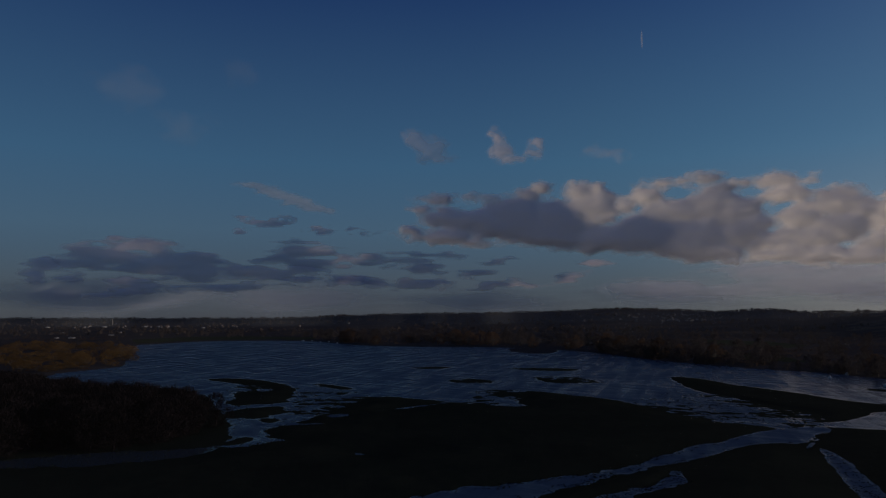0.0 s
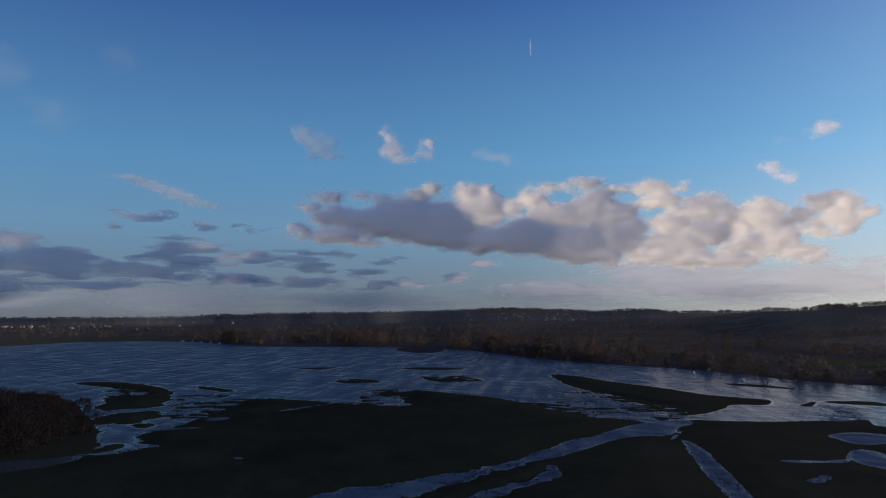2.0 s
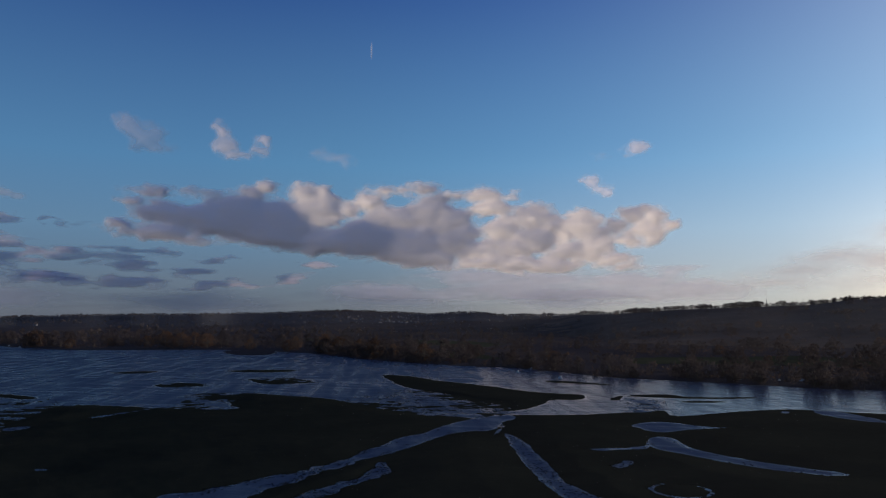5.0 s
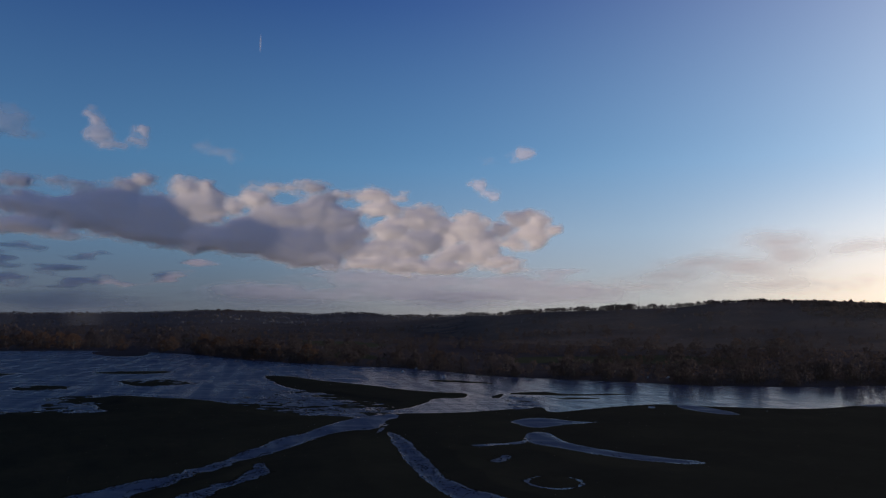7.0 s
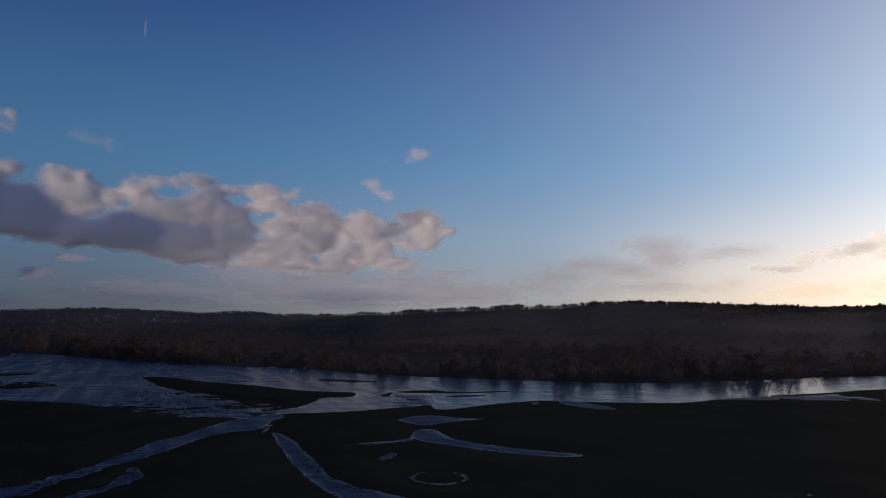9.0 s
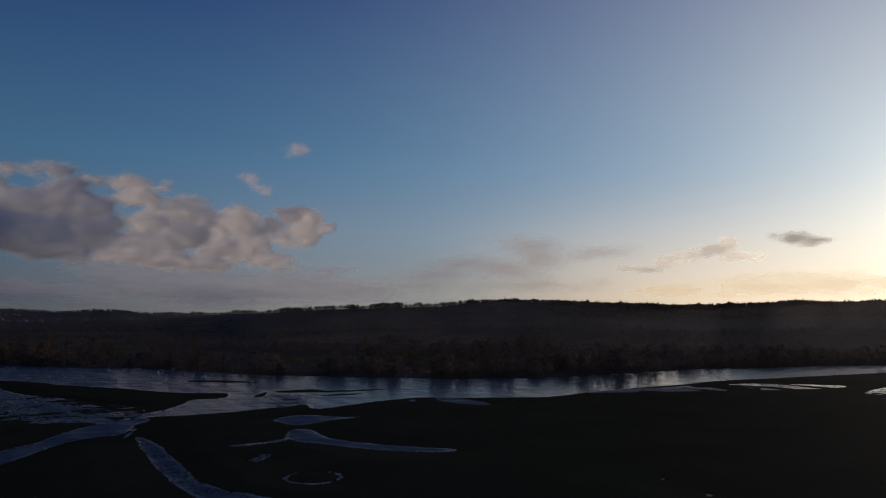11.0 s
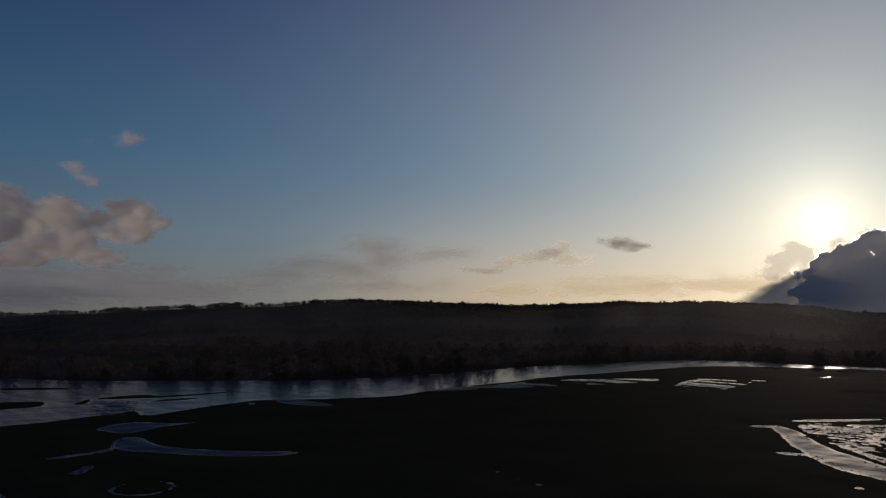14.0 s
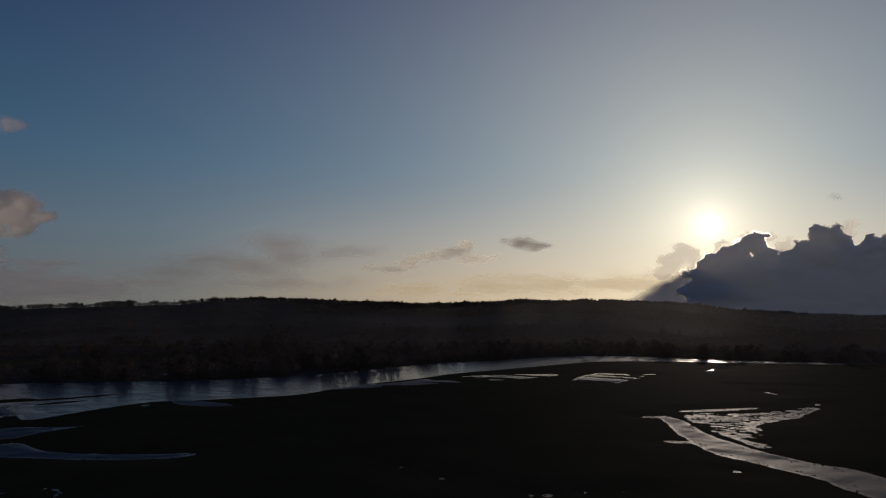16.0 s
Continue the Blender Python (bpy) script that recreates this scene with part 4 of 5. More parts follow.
build_cloud("small pale slanting cloud puff", [(34.1, 10.76, 0.8, 0.5, 0.35), (34.9, 10.28, 0.88, 0.5, 0.3), (35.4, 9.9, 0.48, 0.33, 0.35)], MIST_PUFF, 17, **PUFF)
# vapour trails and cirrus
build_cloud("faint straight old vapour trail", [(-15.8 + 6.6 * k / 31, 10.42 - 1.97 * k / 31, 0.5, 0.14 + 0.2 * math.sin(math.pi * k / 31) ** 2, 0.5) for k in range(32)], MIST_TRAIL, 42, puffs=0, step=0.04, fray=0.12, grain=(1.0, 0.4), warp=0.1, relief=0.1, grow=0.08)
build_cloud("short bright vapour trail high in the blue", [(16.2, 20.7 + 0.12 * k, 0.035, 0.12, 0.5) for k in range(9)], MIST_TRAIL, 43, puffs=0, step=0.02, fray=0.05, warp=0.02, relief=0.05, blur=0, grow=0.12)
build_cloud("faint white cirrus smear high in the blue", [(-24.0, 16.8, 2.5, 1.8, 0.5), (-20.5, 14.5, 2.0, 1.4, 0.5), (-16.0, 19.0, 2.0, 1.0, 0.5)], MIST_CIRRUS, 45, stretch=2.0, fray=0.6, relief=0.1, step=0.1)
build_cloud("tiny bright vapour trail near the shower cloud", [(98.65 + 0.1 * k, 8.6 - 0.06 * k, 0.12, 0.06, 0.5) for k in range(5)], MIST_TRAIL, 46, puffs=0, step=0.02, fray=0.05, warp=0.02, relief=0.05, blur=0, grow=0.1)
# over the hill, towards the sun
build_cloud("soft grey-beige veil of cloud over the hill", [(51.5, 4.34, 4.33, 0.91, 0.9), (49.4, 3.51, 4.07, 0.82, 1), (54.4, 3.99, 3.65, 1.09, 0.6), (57.2, 4.89, 2.28, 1.19, 0.5), (56.7, 5.71, 3.2, 1.19, 0.45), (61.7, 5.32, 2.69, 0.72, 0.35), (47.2, 2.72, 4.04, 0.73, 0.8), (55.4, 2.76, 6.8, 0.73, 0.6), (62.8, 5.44, 1.07, 0.27, 0.3)], MIST_VEIL, 21, puffs=2, stretch=3.0, billow=0.2, grain=(2.6, 1.0), fray=0.3, relief=0.1, radius=4750, grow=0.3)
build_cloud("small cream cumulus with beige shadow", [(64.2, 4.03, 1.15, 0.22, 0.5), (65.7, 3.92, 1.14, 0.32, 0.8), (66.9, 4.35, 0.95, 0.4, 0.35), (68.2, 4.77, 1.45, 0.44, 0.3), (69.8, 4.96, 1.19, 0.39, 0.8), (71.3, 5.75, 0.83, 0.48, 0.3), (70.7, 5.29, 1.09, 0.44, 0.8), (72.3, 4.77, 1.56, 0.48, 0.35), (73.6, 4.73, 0.8, 0.39, 0.3)], MIST_CREAM, 22, billow=0.2, grain=(1.3, 0.8), step=0.05, relief=0.2, radius=4700, rim=0.3, fray=0.2, grow=0.06)
build_cloud("small flat grey-brown cloud", [(74.7, 6.28, 0.88, 0.25, 1.3), (75.8, 5.98, 1.41, 0.38, 1.7), (77.1, 5.72, 1.16, 0.29, 1.6)], MIST_CREAM, 23, billow=0.1, stretch=2.2, grain=(1.6, 0.8), step=0.05, relief=0.2, radius=4700, rim=0.08, fray=0.2, grow=0.05)
build_cloud("golden haze bank low over the hill", [(73.7, 2.51, 5.23, 0.72, 0.8), (79.5, 2.54, 4.8, 0.74, 0.8), (83, 2.78, 3.12, 0.72, 0.7), (80, 3.14, 1.47, 0.24, 0.4), (83.1, 3.38, 0.9, 0.28, 0.4), (72, 2.87, 2.46, 0.39, 0.4), (76, 3.15, 2.73, 0.29, 0.35), (85.4, 2.61, 2.97, 0.77, 0.6), (67.8, 2.26, 5.13, 0.53, 0.7)], MIST_GOLD, 24, billow=0.25, stretch=3.0, grain=(2.6, 0.8), fray=0.4, relief=0.15, radius=4780, grow=0.2)
# the shower cloud beside the sun
shower = heaped_cloud("towering dark blue-grey shower cloud with a bright rim")
TOWERS = [(93.4, 5.32, 1.19, 0.95, 1.07), (92, 4.49, 1.41, 1.05, 1.13), (90.6, 3.9, 1.43, 0.93, 1.18), (89.4, 3.08, 1.21, 0.77, 1.29), (94.3, 4.11, 1.5, 1.04, 1.27), (93.1, 2.99, 3.45, 1.67, 1.38), (95.8, 3.24, 1.91, 1.55, 1.44), (96.5, 4.85, 0.61, 0.73, 1.24), (97.7, 5.68, 0.92, 0.96, 1.18), (98.7, 5.78, 0.7, 0.84, 1.22), (98.1, 4.37, 2.19, 1.4, 1.36), (100.9, 4.67, 0.94, 0.94, 1.42), (100.3, 3.56, 2.09, 1.56, 1.55), (103, 4.59, 1.76, 1.45, 1.51), (97.5, 2.06, 5.34, 1.6, 1.66), (102.6, 2.32, 3.84, 1.91, 1.80), (91.9, 1.76, 3.89, 1.26, 1.50), (96.3, 0.87, 7.6, 0.81, 1.77), (95.5, 0.1, 8, 1, 1.85)]
NOTCH = [(88.4, 5.04, 0.98, 0.69, 0.35), (87.6, 4.33, 1.24, 0.87, 0.4), (86.8, 3.48, 1.33, 0.69, 0.5), (89, 4.59, 0.57, 0.86, 0.3), (95.3, 4.98, 0.74, 0.9, 0.3), (94.7, 5.67, 0.75, 0.33, 0.2), (99.5, 6.05, 0.41, 0.87, 0.3), (99.9, 6.58, 0.27, 0.31, 0.1), (91.4, 5.06, 1.02, 0.68, 0.1), (92.9, 5.93, 0.69, 0.5, 0.15)]
SHADE = [(89.2, 2.74, 1.05, 0.94, 1.35), (88.4, 2.32, 1.3, 0.78, 1.35), (87.5, 1.82, 1.48, 0.65, 1.35), (86.7, 1.4, 1.66, 0.48, 1.35), (86, 0.97, 1.67, 0.43, 1.35), (90.3, 1.78, 2.38, 1.27, 1.35)]
cloud_mesh("tower", TOWERS, MIST_DARK, 18, puffs=14, size=0.42, stretch=1.1, grain=(0.7, 0.5), fray=0.22, warp=0.4, rim=0.2, billow=0.45, relief=0.6, step=0.05, merge=11.0, grow=-0.05, blur=6, radius=4600, parent=shower)
# bright copy of the tower added behind it, to show as its sunlit rim
cloud_mesh("bright_edge", TOWERS, MIST_EDGE, 18, puffs=14, size=0.42, stretch=1.1, grain=(0.7, 0.5), fray=0.24, warp=0.4, rim=0.2, billow=0.1, relief=0.1, step=0.05, merge=11.0, grow=-0.02, blur=10, radius=4640, parent=shower)
cloud_mesh("sunlit_puff", NOTCH, MIST_RIM, 19, puffs=8, stretch=1.1, grain=(0.7, 0.5), fray=0.3, warp=0.2, relief=0.3, step=0.05, grow=0.05, radius=4680, parent=shower)
# dark sheet shaped like the slanting shadow the cloud casts through the air
cloud_mesh("rain_haze", SHADE, MIST_SHADE, 48, puffs=0, relief=0.05, fray=0.05, grain=(2.0, 1.0), warp=0.12, rim=0.1, billow=0.0, radius=4620, grow=0.2, merge=4.0, blur=20, parent=shower)


# ---- thin sheets added in place of distance haze and lens glare ----
def valley_air(r, top, seed, mat):
    """One added translucent curtain that lifts the dark land behind it, thinning upwards."""
    az, el = np.meshgrid(np.arange(-40, 112, 1.0), np.linspace(0, 1, 14))
    h = top * (0.85 + 0.3 * fbm(az / 14, 0 * az, 3, seed)) * el
    A = np.radians(az)
    rr = r * (1 + (0.06 if r > 100 else 0.0) * fbm(az / 9, 0 * az, 3, seed + 5))
    verts = np.stack([rr * np.sin(A), rr * np.cos(A), h - 1.0], -1).reshape(-1, 3)
    ne, na = az.shape
    idx = np.arange(ne * na).reshape(ne, na)
    quads = np.stack([idx[:-1, :-1], idx[:-1, 1:], idx[1:, 1:], idx[1:, :-1]], -1).reshape(-1, 4)
    ob = mesh_object("valley_air", verts, quads, [mat], None, True)
    for key, values in (("thickness", np.clip(np.minimum(5 * el, (1.9 if r < 100 else 5) * (1 - el)), 0, 1)), ("depth", 0 * el)):
        at = ob.data.attributes.new(key, "FLOAT", "POINT")
        at.data.foreach_set("value", values.ravel().astype(np.float32))
    return tagged(ob, "thin translucent sheet added for distance haze and lens glare", "haze", kind="stuff")


for k, (r, top, mat) in enumerate(((88, 60, GLARE_SHEET), (640, 52, VALLEY_AIR), (1050, 66, VALLEY_AIR), (1600, 84, VALLEY_AIR), (2300, 76, FAR_AIR))):
    valley_air(r, top, 300 + k, mat)


# ---- trees ----
def tube(verts, faces, p0, p1, r0, r1, sides=5):
    p0, p1 = np.array(p0), np.array(p1)
    d = p1 - p0
    u = np.cross(d, (0.31, 0.87, 0.13))
    u /= np.linalg.norm(u) + 1e-9
    v = np.cross(d, u)
    v /= np.linalg.norm(v) + 1e-9
    base = len(verts)
    for p, rad in ((p0, r0), (p1, r1)):
        for k in range(sides):
            a = 2 * math.pi * k / sides
            verts.append(p + rad * (math.cos(a) * u + math.sin(a) * v))
    for k in range(sides):
        n = (k + 1) % sides
        faces.append((base + k, base + n, base + sides + n, base + sides + k))


def tree_template(name, rng, crown_mat, tall=1.0, spread=0.38, low=0.25, clumps=60, twigs=11, twig_len=0.16, twig_w=0.012, upright=0.5, bark=None):
    """A bare winter tree one metre high, scaled when it is copied."""
    tv, tf = [], []
    bend = np.array([0.0, 0.0, 0.0])
    pts = [np.array([0, 0, -0.03])]
    for k in range(1, 5):
        bend = bend + rng.normal(0, 0.025, 3) * (1, 1, 0)
        pts.append(np.array([bend[0], bend[1], 0.62 * k / 4]))
    for k in range(4):
        tube(tv, tf, pts[k], pts[k + 1], 0.030 * (1 - 0.2 * k), 0.030 * (0.8 - 0.2 * k), 6)
    ends = []
    for k in range(clumps):
        a, h = rng.uniform(0, 2 * math.pi), rng.uniform(low, 1.0)
        prof = math.sin(math.pi * min(1, max(0.08, (h - low) / (1.04 - low))) ** 0.75) ** 0.7
        rad = spread * prof * math.sqrt(rng.uniform(0.15, 1.0)) * (0.8 + 0.4 * rng.random())
        ends.append(np.array([rad * math.cos(a), rad * math.sin(a), h * 0.93]))
    for e in ends[::7]:
        start = pts[min(4, 1 + int(3 * rng.random()))] * 1.0
        mid = start * 0.5 + e * 0.5 + np.array([0, 0, -0.03])
        tube(tv, tf, start, mid, 0.012, 0.008, 4)
        tube(tv, tf, mid, e, 0.008, 0.003, 4)
    cv, cf = [], []
    for e in ends:
        out = e - np.array([0, 0, 0.35])
        out /= np.linalg.norm(out) + 1e-6
        for _ in range(twigs):
            d = out * 0.6 + rng.normal(0, 0.55, 3) + np.array([0, 0, upright])
            d /= np.linalg.norm(d)
            side = np.cross(d, rng.normal(0, 1, 3))
            side /= np.linalg.norm(side) + 1e-6
            p = e + rng.normal(0, 0.035, 3)
            ln, w = twig_len * rng.uniform(0.6, 1.3), twig_w * rng.uniform(0.6, 1.5)
            b = len(cv)
            cv += [p - side * w, p + side * w, p + d * ln * 0.6 + side * w * 0.8, p + d * ln]
            cf += [(b, b + 1, b + 2, b + 3)]
    root = new(name)
    root.empty_display_size = 0.2
    mesh_object("trunk", tv, tf, [bark or BARK], root, True)
    mesh_object("crown", cv, cf, [crown_mat], root)
    return root


rng = np.random.default_rng(5)
TEMPLATES = {
    "brown": [tree_template("bare_tree", rng, TWIGS_BROWN, spread=s, low=l, clumps=64, twigs=10, twig_len=0.13, twig_w=0.010) for s, l in ((0.42, 0.14), (0.34, 0.2), (0.5, 0.1))],
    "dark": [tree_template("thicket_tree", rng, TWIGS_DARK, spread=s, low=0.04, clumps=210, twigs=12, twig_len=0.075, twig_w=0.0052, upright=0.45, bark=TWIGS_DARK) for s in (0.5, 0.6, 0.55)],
    "gold": [tree_template("golden_willow", rng, TWIGS_GOLD, spread=s, low=0.02, clumps=120, twigs=11, twig_len=0.12, twig_w=0.011, upright=0.6) for s in (1.0, 1.2)],
    "rust": [tree_template("russet_tree", rng, TWIGS_RUST, spread=s, low=0.06, clumps=110, twigs=8, twig_len=0.085, twig_w=0.017) for s in (0.60, 0.5)],
    "alder": [tree_template("bare_alder", rng, TWIGS_BANK, spread=s, low=0.08, clumps=70, twigs=9, twig_len=0.12, twig_w=0.012) for s in (0.4, 0.33)],
    "ridge": [tree_template("ridge_tree", rng, TWIGS_BANK, spread=s, low=0.06, clumps=70, twigs=9, twig_len=0.12, twig_w=0.012) for s in (0.45, 0.36)],
    "shrub": [tree_template("riverside_shrub", rng, TWIGS_BANK, spread=s, low=0.02, clumps=44, twigs=10, twig_len=0.18, twig_w=0.014) for s in (0.75, 0.65)],
}
FAR_TREES = [tree_template("far_tree", rng, TWIGS_VALLEY, spread=s, low=0.02, clumps=44, twigs=8, twig_len=0.13, twig_w=0.018) for s in (0.5, 0.62, 0.45)]
LABELS = {
    "brown": ("bare brown winter tree with fine twigs", "tree", "bare trees across the valley"),
    "dark": ("dark leafless tree of the dense thicket by the flood", "tree", "trees of the thicket"),
    "gold": ("golden-twigged willow glowing in the low sun", "tree", "golden willows by the lake"),
    "rust": ("russet tree on the far lake shore", "tree", "russet trees on the far shore"),
    "alder": ("tall dark leafless alder on the river bank", "tree", "alders along the river"),
    "ridge": ("bare tree in the open row along the ridge", "tree", "trees along the ridge"),
    "shrub": ("low dark leafless shrub on the river bank", "shrub", "shrubs along the river"),
}
used_templates = set()


def plant(kind, x, y, h, z=None):
    t = TEMPLATES[kind][rng.integers(len(TEMPLATES[kind]))]
    if z is None:
        z = float(ground_height(np.array([x]), np.array([y]), False)[0][0])
    m = Matrix.LocRotScale((x, y, z - 0.05), Euler((0, 0, rng.uniform(0, 6.28))), None)
    s = h * rng.uniform(0.95, 1.1)
    if t.name not in used_templates:
        used_templates.add(t.name)
        ob = t
        ob.matrix_basis = m @ Matrix.Diagonal((s, s, h, 1))
    else:
        keep = t.scale.copy()
        t.scale = (s, s, h)
        ob = copy_thing(t, m)
        t.scale = keep
    label, category, group = LABELS[kind]
    return tagged(ob, label, category, group)


def inside(x, y, poly):
    return edge_distance(np.array([x]), np.array([y]), poly)[0] < 0


# the dense thicket
COPSE = [(-59, 197), (-71, 166), (-100, 155), (-195, 141), (-260, 250), (-168, 277), (-95, 217), (-68, 207)]
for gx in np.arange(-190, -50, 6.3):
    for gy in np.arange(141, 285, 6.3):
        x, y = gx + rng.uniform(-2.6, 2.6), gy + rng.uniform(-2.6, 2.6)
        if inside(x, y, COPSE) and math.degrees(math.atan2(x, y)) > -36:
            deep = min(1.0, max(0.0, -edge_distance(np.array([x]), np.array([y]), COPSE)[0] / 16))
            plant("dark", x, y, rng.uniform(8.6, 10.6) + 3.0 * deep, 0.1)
# golden willow scrub behind it
n = 0
while n < 290:
    x, y = rng.uniform(-480, -190), 385 + 450 * rng.random() ** 1.6
    if inside(x, y, [(-206, 462), (-213, 436), (-222, 402), (-430, 380), (-520, 900), (-330, 760), (-222, 520)]):
        plant("gold", x, y, rng.uniform(3.6, 6.4), 0.2)
        n += 1


def along(line, count, lo, hi, kinds, h0, h1):
    """Things along a shore line, set back from it by lo to hi metres on its far side."""
    p = np.array(line, dtype=float)
    seg = np.hypot(*(p[1:] - p[:-1]).T)
    s = np.concatenate([[0], np.cumsum(seg)])
    for k in range(count):
        d = rng.uniform(0, s[-1])
        x, y = np.interp(d, s, p[:, 0]), np.interp(d, s, p[:, 1])
        back = 1 + rng.uniform(lo, hi) / math.hypot(x, y)
        plant(kinds[rng.integers(len(kinds))], x * back, y * back, rng.uniform(h0, h1))


FAR_AZ = np.degrees(np.arctan2(*np.array(FAR_SHORE[3:33], dtype=float).T))
FAR_R = np.hypot(*np.array(FAR_SHORE[3:33], dtype=float).T)
along(FAR_SHORE[9:18], 20, 4, 50, ["rust"], 9, 18)
along(FAR_SHORE[9:18], 110, 20, 170, ["alder", "brown"], 8, 15)
along(FAR_SHORE[5:10], 36, 90, 420, ["brown"], 7, 12)
along(FAR_SHORE[14:33], 200, 1, 10, ["shrub"], 2.5, 5)
along(FAR_SHORE[18:29], 28, 2, 14, ["alder"], 8, 14)
along(FAR_SHORE[14:33], 210, 4, 50, ["shrub", "alder"], 5, 10)


def build_valley_trees():
    """The many trees and hedges of the valley beyond the river, joined."""
    verts, faces, slots, base = [], [], [], 0
    parts = []
    for t in FAR_TREES + TEMPLATES["rust"][:1]:
        arrs = []
        for c in t.children:
            v = np.empty(len(c.data.vertices) * 3, dtype=np.float32)
            c.data.vertices.foreach_get("co", v)
            q = np.empty(len(c.data.polygons) * 4, dtype=np.int32)
            c.data.loops.foreach_get("vertex_index", q)
            slot = 0 if c.name.startswith("trunk") else (2 if t in TEMPLATES["rust"] else 1)
            arrs.append((v.reshape(-1, 3), q.reshape(-1, 4), slot))
        parts.append(arrs)
    n = 0
    while n < 950:
        a, r = rng.uniform(-12, 103), 280 + 1500 * rng.random() ** 1.2
        if rng.random() < 0.6:
            # hedges run across the valley floor
            row = 330 * 1.17 ** rng.integers(0, 10)
            r = row * (1 + 0.10 * float(fbm(np.array([a / 16]), np.array([row / 50]), 2, 25)[0])) + rng.normal(0, 5)
        x, y = r * math.sin(radians(a)), r * math.cos(radians(a))
        if r < 1.05 * np.interp(a, FAR_AZ, FAR_R) + 10 or fbm(np.array([x / 110]), np.array([y / 110]), 3, 21)[0] < -0.1:
            continue
        n += 1
        z = float(ground_height(np.array([x]), np.array([y]), False)[0][0])
        h, t = rng.uniform(4.5, 10), rng.uniform(0, 6.28)
        m = np.array([[math.cos(t), -math.sin(t), 0], [math.sin(t), math.cos(t), 0], [0, 0, 1]]) * h
        for v, q, slot in parts[min(3, int(rng.random() * 3.08))]:
            verts.append(v @ m.T + (x, y, z))
            faces.append(q + base)
            slots.append(np.full(len(q), slot))
            base += len(v)
    ob = mesh_object("valley_trees", np.concatenate(verts), np.concatenate(faces), [BARK, TWIGS_VALLEY, TWIGS_RUST], None, False, np.concatenate(slots))
    for t in FAR_TREES:
        for c in list(t.children):
            bpy.data.objects.remove(c)
        bpy.data.objects.remove(t)
    tagged(ob, "bare brown trees and hedges scattered over the valley fields", "trees", kind="stuff")


build_valley_trees()
# the open row of trees along the ridge
a = 33.0
while a < 52.0:
    a += rng.choice([0.03, 0.05, 0.08, 0.14]) * rng.uniform(0.7, 1.4)
    d = np.interp(a, RIDGE_T[0], RIDGE_T[2]) * rng.uniform(0.975, 0.99)
    tall = 10.0 + 5.0 * float(fbm(np.array([a / 0.9]), np.array([0.0]), 3, 71)[0])
    x, y = d * math.sin(radians(a)), d * math.cos(radians(a))
    z = float(ground_height(np.array([x]), np.array([y]), False)[0][0])
    plant("ridge", x, y, max(4.0, tall + rng.uniform(-1.5, 3.0)), z - 1.6)


# a few dark firs standing above the skyline
NEEDLES = material("dark_fir_needles", [(0.016, 0.020, 0.013), (0.030, 0.036, 0.022)], 0.95, 0.5, 4, spec=0.0)


def fir(a, h):
    root = new("fir_tree")
    tv, tf = [], []
    tube(tv, tf, (0, 0, -0.5), (0, 0, h * 0.95), h * 0.025, h * 0.004, 6)
    mesh_object("trunk", tv, tf, [BARK], root, True)
    cv, cf = [], []
    for k in range(150):
        t = rng.random() ** 0.8
        z, reach, turn = h * (0.10 + 0.90 * t), h * 0.32 * (1.03 - t) * rng.uniform(0.6, 1.1), rng.uniform(0, 6.28)
        dx, dy = math.cos(turn), math.sin(turn)
        w = 0.25 * reach + 0.08
        b = len(cv)
        cv += [(0, 0, z), (dx * reach * 0.6 - dy * w, dy * reach * 0.6 + dx * w, z - 0.12 * reach), (dx * reach, dy * reach, z - 0.35 * reach), (dx * reach * 0.6 + dy * w, dy * reach * 0.6 - dx * w, z - 0.12 * reach)]
        cf.append((b, b + 1, b + 2, b + 3))
    mesh_object("crown", cv, cf, [NEEDLES], root)
    d = float(np.interp(a, RIDGE_T[0], RIDGE_T[2])) * 0.985
    x, y = d * math.sin(radians(a)), d * math.cos(radians(a))
    root.matrix_basis = pose(x, y, float(ground_height(np.array([x]), np.array([y]), False)[0][0]) - 0.3)
    return tagged(root, "dark pointed fir tree on the skyline of the hill", "tree", "firs on the skyline")


for a in [54.22, 54.49, 54.81, 55.04, 55.45, 55.72, 90.56, 90.8, 90.99, 91.27, 91.54, 91.86, 92.17]:
    fir(a, rng.uniform(9, 13))


